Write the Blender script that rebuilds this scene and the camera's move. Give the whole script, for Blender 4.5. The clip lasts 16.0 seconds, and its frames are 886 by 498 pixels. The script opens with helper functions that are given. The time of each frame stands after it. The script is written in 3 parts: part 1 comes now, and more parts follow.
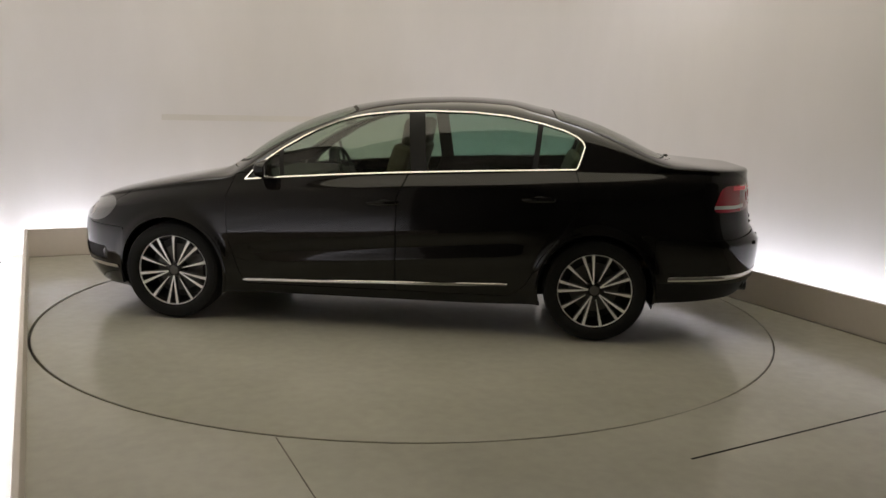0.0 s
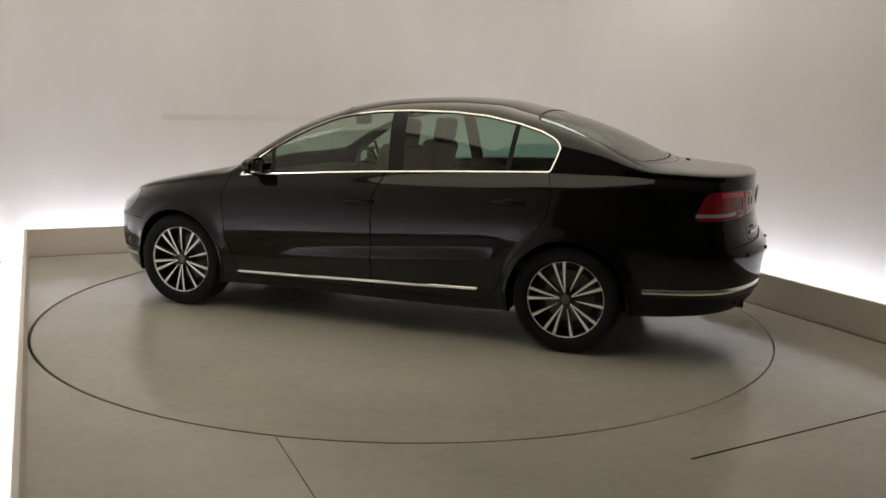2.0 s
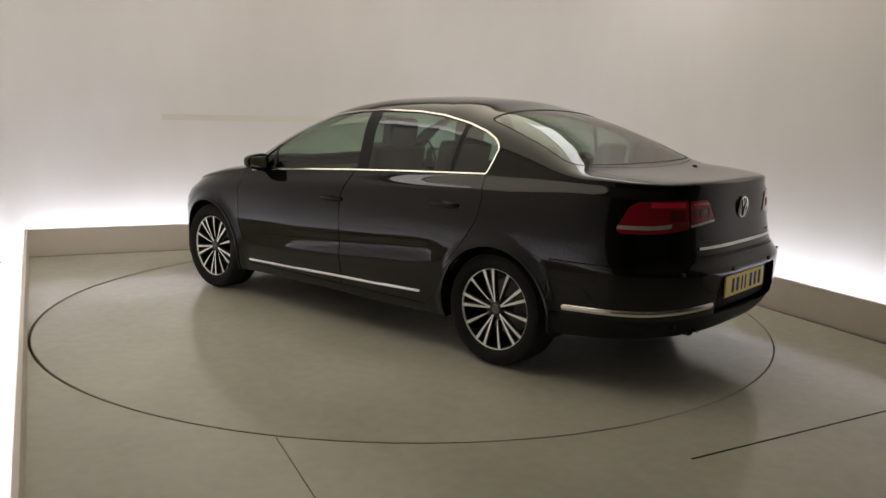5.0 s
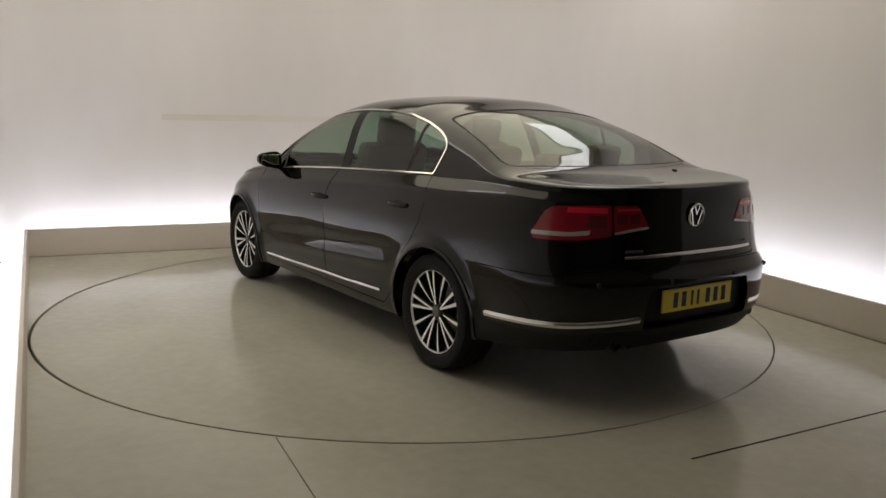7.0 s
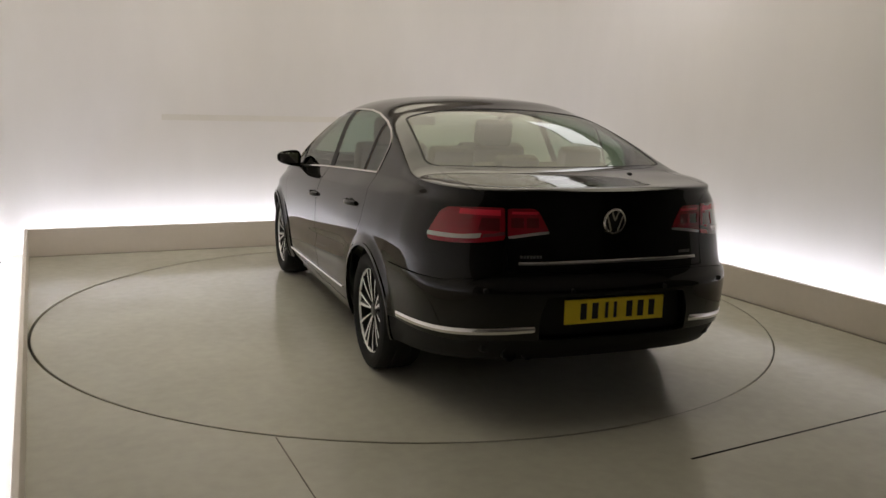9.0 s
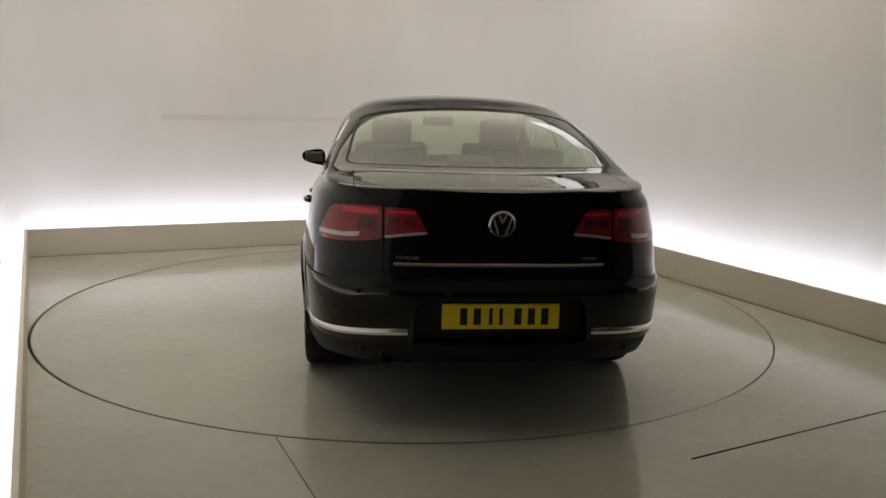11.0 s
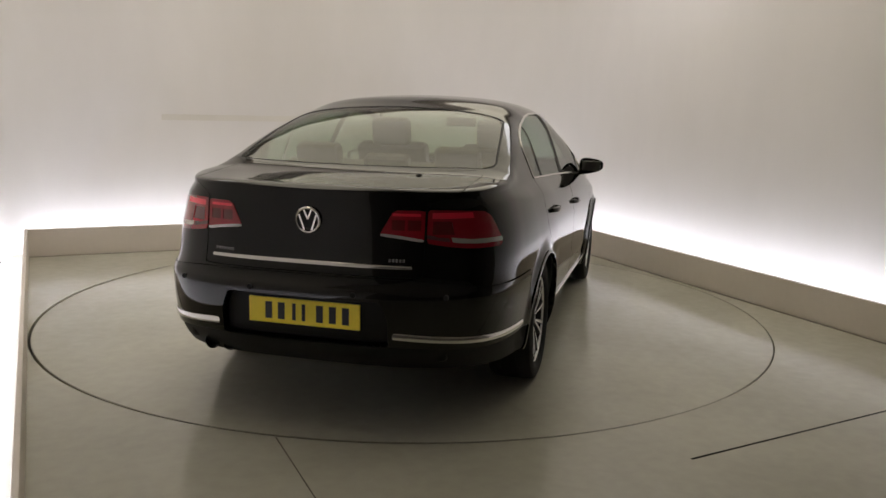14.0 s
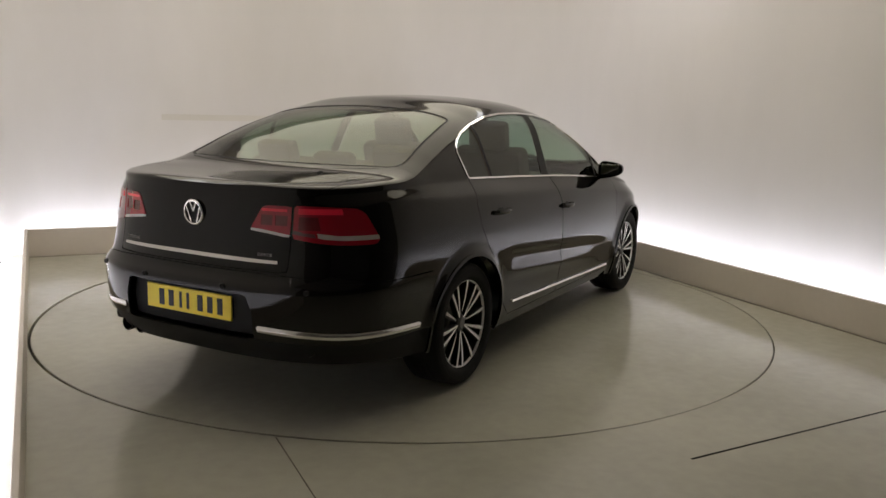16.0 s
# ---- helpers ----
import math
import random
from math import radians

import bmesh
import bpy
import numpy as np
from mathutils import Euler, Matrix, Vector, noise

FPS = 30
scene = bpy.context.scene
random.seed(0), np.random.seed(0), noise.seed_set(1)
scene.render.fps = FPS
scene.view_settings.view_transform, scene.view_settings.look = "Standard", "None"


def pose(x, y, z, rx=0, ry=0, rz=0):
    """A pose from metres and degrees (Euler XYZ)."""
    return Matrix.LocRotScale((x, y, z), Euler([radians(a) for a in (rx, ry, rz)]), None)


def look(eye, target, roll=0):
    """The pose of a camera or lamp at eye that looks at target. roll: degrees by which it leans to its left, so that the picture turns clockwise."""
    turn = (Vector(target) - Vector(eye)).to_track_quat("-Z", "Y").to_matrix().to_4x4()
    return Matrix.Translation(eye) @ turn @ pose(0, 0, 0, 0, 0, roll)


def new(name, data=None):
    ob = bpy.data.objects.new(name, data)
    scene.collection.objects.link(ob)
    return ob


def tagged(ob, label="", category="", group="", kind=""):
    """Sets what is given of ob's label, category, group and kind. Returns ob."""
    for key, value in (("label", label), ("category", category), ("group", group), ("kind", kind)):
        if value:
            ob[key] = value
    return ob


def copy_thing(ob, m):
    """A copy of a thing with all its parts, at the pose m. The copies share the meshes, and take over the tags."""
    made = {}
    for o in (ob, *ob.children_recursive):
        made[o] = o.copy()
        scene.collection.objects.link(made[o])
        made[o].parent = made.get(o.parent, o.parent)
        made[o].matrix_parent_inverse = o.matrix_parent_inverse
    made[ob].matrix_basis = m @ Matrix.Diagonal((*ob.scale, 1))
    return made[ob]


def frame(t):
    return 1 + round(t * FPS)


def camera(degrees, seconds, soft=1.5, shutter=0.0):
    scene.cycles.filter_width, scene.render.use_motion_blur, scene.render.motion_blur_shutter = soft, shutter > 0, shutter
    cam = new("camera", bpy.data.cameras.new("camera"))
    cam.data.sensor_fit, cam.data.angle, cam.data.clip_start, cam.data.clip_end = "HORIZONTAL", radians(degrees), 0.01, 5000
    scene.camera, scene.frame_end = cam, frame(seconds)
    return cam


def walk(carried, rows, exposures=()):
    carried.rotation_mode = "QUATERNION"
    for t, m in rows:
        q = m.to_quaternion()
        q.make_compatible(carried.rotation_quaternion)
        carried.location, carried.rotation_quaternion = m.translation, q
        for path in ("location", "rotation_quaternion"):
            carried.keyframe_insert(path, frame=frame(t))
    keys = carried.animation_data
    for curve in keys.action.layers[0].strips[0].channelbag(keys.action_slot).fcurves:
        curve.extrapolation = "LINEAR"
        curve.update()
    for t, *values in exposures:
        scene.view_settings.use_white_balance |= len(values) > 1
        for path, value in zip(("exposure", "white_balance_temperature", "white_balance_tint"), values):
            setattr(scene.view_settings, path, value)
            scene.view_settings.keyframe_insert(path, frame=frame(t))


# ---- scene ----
# camera: stands still beside a car turntable
cam = camera(55.75, 16.0, soft=1.5)
EYE = Vector((0.0, -5.821, 1.439))
PITCH, YAW = radians(9.92), radians(2.276)
AHEAD = Vector((math.sin(YAW) * math.cos(PITCH), math.cos(YAW) * math.cos(PITCH), -math.sin(PITCH)))
STAND = look(EYE, EYE + AHEAD, 1.485)
walk(cam, [(0.0, STAND), (16.0, STAND)])

# room: turned by 22.6 degrees against the camera's line; a, b are its own axes
TURN = 22.6
ROOM = pose(0, 0, 0, 0, 0, TURN)
HALF_W, BACK, FRONT = 2.5, 2.75, -3.6
LEDGE_H, LEDGE_T, TROUGH = 0.245, 0.024, 0.36
CEIL, DARK_END = 3.4, -8.0
TABLE_R = 2.443
TIGHT = -77.0

world = bpy.data.worlds.new("world")
scene.world = world
world.use_nodes = True
world.node_tree.nodes["Background"].inputs[0].default_value = (0.012, 0.011, 0.010, 1)
world.node_tree.nodes["Background"].inputs[1].default_value = 1.0
scene.view_settings.exposure = -0.18
STRIP_POWER = 12.4
PANEL_POWER = 1.27
LINEAR_POWER = 3.6


# ---------------------------------------------------------------- materials
def mat(name, colour, rough=0.5, metal=0.0, **more):
    m = bpy.data.materials.new(name)
    m.use_nodes = True
    b = m.node_tree.nodes["Principled BSDF"]
    b.inputs["Base Color"].default_value = (*colour, 1)
    b.inputs["Roughness"].default_value = rough
    b.inputs["Metallic"].default_value = metal
    for key, value in more.items():
        b.inputs[key.replace("_", " ")].default_value = value
    return m


def vary(m, scale=3.0, amount=0.15, rough=0.0, bump=0.0, fine=60.0, stretch=(1, 1, 1)):
    """Two scales of noise on colour and roughness, and fine relief."""
    nt = m.node_tree
    b = nt.nodes["Principled BSDF"]
    co = nt.nodes.new("ShaderNodeTexCoord")
    mp = nt.nodes.new("ShaderNodeMapping")
    mp.inputs["Scale"].default_value = stretch
    nt.links.new(co.outputs["Object"], mp.inputs[0])
    n1 = nt.nodes.new("ShaderNodeTexNoise")
    n1.inputs["Scale"].default_value, n1.inputs["Detail"].default_value = scale, 5
    n2 = nt.nodes.new("ShaderNodeTexNoise")
    n2.inputs["Scale"].default_value, n2.inputs["Detail"].default_value = fine, 3
    for n in (n1, n2):
        nt.links.new(mp.outputs[0], n.inputs["Vector"])
    mix = nt.nodes.new("ShaderNodeMath")
    mix.operation = "MULTIPLY_ADD"
    nt.links.new(n2.outputs[0], mix.inputs[0])
    mix.inputs[1].default_value = 0.35
    nt.links.new(n1.outputs[0], mix.inputs[2])
    rng = nt.nodes.new("ShaderNodeMapRange")
    rng.inputs[1].default_value, rng.inputs[2].default_value = 0.4, 0.95
    rng.inputs[3].default_value, rng.inputs[4].default_value = 1 - amount, 1 + amount
    nt.links.new(mix.outputs[0], rng.inputs[0])
    sc = nt.nodes.new("ShaderNodeVectorMath")
    sc.operation = "SCALE"
    sc.inputs[0].default_value = b.inputs["Base Color"].default_value[:3]
    nt.links.new(rng.outputs[0], sc.inputs["Scale"])
    nt.links.new(sc.outputs[0], b.inputs["Base Color"])
    if rough:
        rr = nt.nodes.new("ShaderNodeMapRange")
        rr.inputs[1].default_value, rr.inputs[2].default_value = 0.4, 0.95
        base = b.inputs["Roughness"].default_value
        rr.inputs[3].default_value, rr.inputs[4].default_value = base - rough, base + rough
        nt.links.new(mix.outputs[0], rr.inputs[0])
        nt.links.new(rr.outputs[0], b.inputs["Roughness"])
    if bump:
        bp = nt.nodes.new("ShaderNodeBump")
        bp.inputs["Strength"].default_value, bp.inputs["Distance"].default_value = 0.4, bump
        nt.links.new(n2.outputs[0], bp.inputs["Height"])
        nt.links.new(bp.outputs[0], b.inputs["Normal"])
    return m


def glass(name, tint, f0=0.09):
    m = bpy.data.materials.new(name)
    m.use_nodes = True
    nt = m.node_tree
    nt.nodes.remove(nt.nodes["Principled BSDF"])
    tr = nt.nodes.new("ShaderNodeBsdfTransparent")
    tr.inputs[0].default_value = (*tint, 1)
    gl = nt.nodes.new("ShaderNodeBsdfGlossy")
    gl.inputs["Roughness"].default_value = 0.03
    # gloss of both faces of a thin pane: f0 + (1 - f0) * facing ** 5
    fr = nt.nodes.new("ShaderNodeLayerWeight")
    fr.inputs[0].default_value = 0.5
    pw = nt.nodes.new("ShaderNodeMath")
    pw.operation = "POWER"
    pw.inputs[1].default_value = 5.0
    nt.links.new(fr.outputs["Facing"], pw.inputs[0])
    ad = nt.nodes.new("ShaderNodeMath")
    ad.operation = "MULTIPLY_ADD"
    ad.inputs[1].default_value, ad.inputs[2].default_value = 1 - f0, f0
    nt.links.new(pw.outputs[0], ad.inputs[0])
    mx = nt.nodes.new("ShaderNodeMixShader")
    nt.links.new(ad.outputs[0], mx.inputs[0])
    nt.links.new(tr.outputs[0], mx.inputs[1])
    nt.links.new(gl.outputs[0], mx.inputs[2])
    nt.links.new(mx.outputs[0], nt.nodes["Material Output"].inputs[0])
    return m


def glow(name, colour, power):
    m = mat(name, (0.8, 0.8, 0.8))
    b = m.node_tree.nodes["Principled BSDF"]
    b.inputs["Emission Color"].default_value = (*colour, 1)
    b.inputs["Emission Strength"].default_value = power
    return m


WALL = vary(mat("white_wall_paint", (0.70, 0.676, 0.680), 0.55), 0.9, 0.045, fine=5, stretch=(1, 1, .35))
TRIM = vary(mat("worn_edge_metal", (0.10, 0.09, 0.075), 0.45, 0.4), 2.5, 0.6)
# wall tone darkened a little, a faint shadow put into the colour
WALL_SHADE = vary(mat("wall_shadow_paint", (0.655, 0.625, 0.595), 0.55), 1.1, 0.05)
FLOOR = vary(mat("grey_resin_floor", (0.425, 0.413, 0.355), 0.17), 0.8, 0.15, 0.07, 0.0004, 14)
DISC = vary(mat("turntable_resin", (0.435, 0.423, 0.362), 0.16), 0.8, 0.15, 0.07, 0.0004, 14)
LEDGE = vary(mat("ledge_grey_paint", (0.64, 0.58, 0.525), 0.5), 1.2, 0.06, fine=20)
JOINT = mat("joint_shadow_gap", (0.02, 0.018, 0.015), 0.9)
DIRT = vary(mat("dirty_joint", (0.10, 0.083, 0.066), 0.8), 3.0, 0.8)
GREY = vary(mat("added_wall_grey", (0.20, 0.19, 0.18), 0.8), 1.0, 0.1)
# grey of the added, unseen walls behind the camera
DARK = vary(mat("unseen_end_grey", (0.16, 0.15, 0.14), 0.95), 1.0, 0.2)
CEILING = vary(mat("beige_ceiling_paint", (0.42, 0.38, 0.33), 0.9), 0.6, 0.05)
LED = glow("led_diffuser", (0.95, 0.985, 1.115), STRIP_POWER)
PANEL = glow("ceiling_light_diffuser", (1.0, 0.90, 0.67), PANEL_POWER)
LINEAR = glow("linear_lamp_diffuser", (1.0, 0.98, 0.97), LINEAR_POWER)
PAINT = mat("black_car_paint", (0.003, 0.0028, 0.0028), 0.045, Specular_IOR_Level=0.42)
CHROME = mat("polished_chrome", (0.75, 0.74, 0.72), 0.12, 1.0)
GLASS = glass("green_tinted_glass", (0.52, 0.62, 0.53), 0.08)
GLASS_REAR = glass("rear_window_glass", (0.42, 0.47, 0.36), 0.10)
GLASS_DARK = glass("dark_green_tinted_glass", (0.37, 0.52, 0.45), 0.08)
RUBBER = vary(mat("tyre_rubber", (0.009, 0.009, 0.009), 0.8, Specular_IOR_Level=0.3), 8, 0.2)
BLACK = mat("black_plastic", (0.006, 0.006, 0.006), 0.6, Specular_IOR_Level=0.3)
GAP = mat("panel_gap", (0.002, 0.002, 0.002), 0.9)
ALLOY = vary(mat("machined_alloy", (0.92, 0.92, 0.91), 0.30, 0.25), 6, 0.08)
RIMBLACK = mat("gloss_black_alloy", (0.012, 0.012, 0.012), 0.3, 0.2)


# ---------------------------------------------------------------- mesh helpers
def part(name, bm, material, parent=None, label="", smooth=False):
    me = bpy.data.meshes.new(name)
    bm.to_mesh(me)
    bm.free()
    me.materials.append(material)
    if smooth:
        me.shade_smooth()
        me.set_sharp_from_angle(angle=radians(35))
    ob = new(name, me)
    if parent:
        ob.parent = parent
    if label:
        tagged(ob, label)
    return ob


def box(bm, x0, x1, y0, y1, z0, z1, bevel=0.0):
    geo = bmesh.ops.create_cube(bm, size=1.0, matrix=Matrix.LocRotScale(
        ((x0 + x1) / 2, (y0 + y1) / 2, (z0 + z1) / 2), None, (x1 - x0, y1 - y0, z1 - z0)))
    if bevel:
        edges = {e for v in geo["verts"] for e in v.link_edges}
        bmesh.ops.bevel(bm, geom=list(edges), offset=bevel, segments=2, profile=0.5, affect="EDGES")
    return geo


def room_box(name, x0, x1, y0, y1, z0, z1, material, bevel=0.0):
    bm = bmesh.new()
    box(bm, x0, x1, y0, y1, z0, z1, bevel)
    lean_left(bm, x1)
    ob = part(name, bm, material)
    ob.matrix_world = ROOM
    return tagged(ob, kind="structure")


def lean_left(bm, x1):
    # the left side of the set runs 1.3 degrees out of square
    if x1 < -2.3:
        for v in bm.verts:
            v.co.x += .0222 * max(0, OUT_B - COVE - v.co.y)


# ---------------------------------------------------------------- structure
COVE = .9
OUT_W, OUT_B = HALF_W + LEDGE_T + TROUGH, BACK + LEDGE_T + TROUGH


def build_room():
    # floor sheet with the round opening of the turntable
    bm = bmesh.new()
    n = 160
    # the gap round the table is uneven, all but closed on one side
    rim = lambda q: TABLE_R - .0025 - .005 * math.cos(q + .6) - .006 * math.exp(-((math.remainder(q - radians(TIGHT), 2 * math.pi)) / .19) ** 2)
    ring = [bm.verts.new((rim(2 * math.pi * i / n) * math.cos(2 * math.pi * i / n), rim(2 * math.pi * i / n) * math.sin(2 * math.pi * i / n), 0)) for i in range(n)]

    def square(a):
        c, s = math.cos(a), math.sin(a)
        k = min((OUT_W + .3) / abs(c) if abs(c) > 1e-6 else 1e9, (OUT_B + .3 if s > 0 else -DARK_END + .3) / abs(s) if abs(s) > 1e-6 else 1e9)
        return (c * k, s * k, 0)
    out = [bm.verts.new(square(2 * math.pi * i / n)) for i in range(n)]
    low = [bm.verts.new((v.co.x, v.co.y, -0.05)) for v in ring]
    for i in range(n):
        j = (i + 1) % n
        bm.faces.new((ring[i], out[i], out[j], ring[j]))
        bm.faces.new((low[i], ring[i], ring[j], low[j]))
    floor = part("floor", bm, FLOOR)
    floor.matrix_world = ROOM
    tagged(floor, "glossy grey-beige resin floor round a turntable", kind="structure")
    # dark pit under the joint
    bm = bmesh.new()
    bmesh.ops.create_cone(bm, cap_ends=True, segments=96, radius1=TABLE_R + .2, radius2=TABLE_R + .2, depth=0.04)
    bmesh.ops.translate(bm, verts=bm.verts, vec=(0, 0, -0.055))
    pit = part("turntable_pit", bm, JOINT)
    tagged(pit, kind="structure")
    w0, w1 = HALF_W, HALF_W + LEDGE_T
    room_box("ledge_left", -w1, -w0, FRONT, BACK, 0, LEDGE_H, LEDGE, 0.004)
    room_box("ledge_right", w0, w1, FRONT, BACK, 0, LEDGE_H, LEDGE, 0.004)
    room_box("ledge_back", -w1, w1, BACK, BACK + LEDGE_T, 0, LEDGE_H + .001, LEDGE, 0.004)
    # one white wall round three sides, with rounded corners
    lean = lambda b: .0222 * max(0, OUT_B - COVE - b)
    cy = OUT_B - COVE
    path = [(-OUT_W + lean(FRONT), FRONT), (-OUT_W + lean(0), 0), (-OUT_W, cy)]
    path += [(-(OUT_W - COVE) - COVE * math.cos(q), cy + COVE * math.sin(q)) for q in np.linspace(0, math.pi / 2, 60)[1:]]
    path += [((OUT_W - COVE) + COVE * math.sin(q), cy + COVE * math.cos(q)) for q in np.linspace(0, math.pi / 2, 60)]
    path += [(OUT_W, 0), (OUT_W, FRONT)]
    bm = bmesh.new()
    lo = [bm.verts.new((a, b, 0)) for a, b in path]
    hi = [bm.verts.new((a, b, CEIL)) for a, b in path]
    for i in range(len(path) - 1):
        f = bm.faces.new((lo[i], hi[i], hi[i + 1], lo[i + 1]))
        f.smooth = True
    out = [(-OUT_W - .12, FRONT), (-OUT_W - .12, OUT_B + .12), (OUT_W + .12, OUT_B + .12), (OUT_W + .12, FRONT)]
    olo = [bm.verts.new((a, b, 0)) for a, b in out]
    ohi = [bm.verts.new((a, b, CEIL)) for a, b in out]
    for i in range(3):
        bm.faces.new((olo[i], olo[i + 1], ohi[i + 1], ohi[i]))
    bm.faces.new((olo[0], ohi[0], hi[0], lo[0]))
    bm.faces.new((olo[3], lo[-1], hi[-1], ohi[3]))
    for e in bm.edges:
        if len(e.link_faces) == 2 and not (e.link_faces[0].smooth and e.link_faces[1].smooth):
            e.smooth = False
    ob = part("wall_back", bm, WALL)
    ob.matrix_world = ROOM
    tagged(ob, "white wall with rounded corners lit from below", kind="structure")
    # thin strip in darker paint imitating a faint level shadow on the wall
    room_box("wall_shadow_band", -1.3, .55, OUT_B - .003, OUT_B + .01, 1.205, 1.262, WALL_SHADE, .001)
    room_box("ceiling", -OUT_W - .12, OUT_W + .12, DARK_END - .12, OUT_B + .12, CEIL, CEIL + .1, CEILING)
    # unseen mid-grey walls added to soften the white wall's end in car reflections
    room_box("added_grey_left", -OUT_W - .12, -OUT_W, FRONT - 1.3, FRONT, 0, CEIL, GREY)
    room_box("added_grey_right", OUT_W, OUT_W + .12, FRONT - 1.3, FRONT, 0, CEIL, GREY)
    # unseen walls added to close the dark end that the car reflects
    room_box("unseen_dark_left", -OUT_W - .12, -OUT_W, DARK_END, FRONT - 1.3, 0, CEIL, DARK)
    room_box("unseen_dark_right", OUT_W, OUT_W + .12, DARK_END, FRONT - 1.3, 0, CEIL, DARK)
    room_box("unseen_dark_front", -OUT_W - .12, OUT_W + .12, DARK_END - .12, DARK_END, 0, CEIL, DARK)


def build_strips():
    m = LEDGE_T + 0.10
    for nm, c in (("left", (-HALF_W - m - .05, -HALF_W - m, FRONT + .1, BACK)),
                  ("right", (HALF_W + m, HALF_W + m + .05, FRONT + .1, BACK)),
                  ("back", (-HALF_W, HALF_W, BACK + m, BACK + m + .05))):
        bm = bmesh.new()
        box(bm, *c, 0.10, 0.14, 0.006)
        lean_left(bm, c[1])
        ob = part("led_strip_light", bm, LED)
        ob.matrix_world = ROOM
        tagged(ob, "bright white light strip hidden behind the low ledge", "light strip", "light strips round the floor")


def build_ceiling_light():
    bm = bmesh.new()
    box(bm, -2.6, 2.6, -2.2, 2.6, CEIL - .04, CEIL - .002, .01)
    ob = part("ceiling_light", bm, PANEL)
    ob.matrix_world = ROOM
    tagged(ob, "large faintly luminous fabric ceiling panel over the turntable", "ceiling light")
    for s in (-1, 1):
        bm = bmesh.new()
        box(bm, s * 2.34 - .22, s * 2.34 + .22, .15, 1.45, CEIL - .10, CEIL - .06, .008)
        lamp = part("panel_light", bm, LINEAR)
        lamp.matrix_world = ROOM
        tagged(lamp, "flat white panel lamp under the ceiling edge", "ceiling light", "panel lamps along the ceiling edges")
        fr = bmesh.new()
        box(fr, s * 2.34 - .24, s * 2.34 + .24, .13, 1.47, CEIL - .058, CEIL - .002, .008)
        part("housing", fr, CEILING, lamp)


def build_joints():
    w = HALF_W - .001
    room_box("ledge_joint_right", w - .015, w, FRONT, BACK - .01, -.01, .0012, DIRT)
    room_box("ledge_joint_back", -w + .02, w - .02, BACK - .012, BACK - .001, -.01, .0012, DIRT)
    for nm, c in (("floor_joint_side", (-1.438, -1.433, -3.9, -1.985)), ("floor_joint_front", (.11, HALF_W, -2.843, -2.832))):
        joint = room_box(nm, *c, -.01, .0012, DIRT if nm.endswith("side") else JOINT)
        if nm.endswith("front"):
            for v in joint.data.vertices:
                v.co.y += .0745 * v.co.x


build_room()
build_strips()
build_ceiling_light()
build_joints()

# turntable
bm = bmesh.new()
bmesh.ops.create_cone(bm, cap_ends=True, segments=160, radius1=TABLE_R - .014, radius2=TABLE_R - .014, depth=0.03)
bmesh.ops.translate(bm, verts=bm.verts, vec=(0, 0, -0.016))
turntable = part("turntable", bm, DISC)
bm = bmesh.new()
n, r0, r1 = 160, TABLE_R - .0185, TABLE_R - .0145
inner = [bm.verts.new((r0 * math.cos(2 * math.pi * i / n), r0 * math.sin(2 * math.pi * i / n), -.0003)) for i in range(n)]
outer = [bm.verts.new((r1 * math.cos(2 * math.pi * i / n), r1 * math.sin(2 * math.pi * i / n), -.0003)) for i in range(n)]
for i in range(n):
    bm.faces.new((inner[i], outer[i], outer[(i + 1) % n], inner[(i + 1) % n]))
part("edge_trim", bm, TRIM, turntable, "worn dark metal edge of the turntable")
tagged(turntable, "round grey resin turntable flush with the floor", "turntable")

# ---------------------------------------------------------------- car body surface
def spline(pts):
    """Monotone cubic through (x, y) pairs."""
    pts = sorted(pts)
    xs, ys = np.array([p[0] for p in pts], float), np.array([p[1] for p in pts], float)
    h, d = np.diff(xs), np.diff(ys) / np.diff(xs)
    m = np.concatenate([[d[0]], [0 if a * b <= 0 else 3 * (h1 + h2) / ((2 * h2 + h1) / a + (h2 + 2 * h1) / b)
                                 for a, b, h1, h2 in zip(d[:-1], d[1:], h[:-1], h[1:])], [d[-1]]])

    def f(x):
        x = np.clip(np.asarray(x, float), xs[0], xs[-1])
        i = np.clip(np.searchsorted(xs, x) - 1, 0, len(h) - 1)
        t = (x - xs[i]) / h[i]
        return ((2 * t**3 - 3 * t**2 + 1) * ys[i] + (t**3 - 2 * t**2 + t) * h[i] * m[i]
                + (3 * t**2 - 2 * t**3) * ys[i + 1] + (t**3 - t**2) * h[i] * m[i + 1])
    return f


def step(x, a, b):
    t = np.clip((x - a) / (b - a), 0, 1)
    return t * t * (3 - 2 * t)


SHOULDER_Z = spline([(2.30, .645), (2.1, .71), (1.8, .78), (1.4, .85), (1.0, .905), (.88, .92), (0, .985), (-.7, 1.02), (-1.2, 1.045), (-1.7, 1.05), (-2.1, 1.04), (-2.45, 1.015)])
SHOULDER_Y = spline([(2.3, .76), (1.9, .80), (1.4, .84), (.9, .855), (0, .835), (-1.2, .798), (-1.8, .778), (-2.45, .728)])
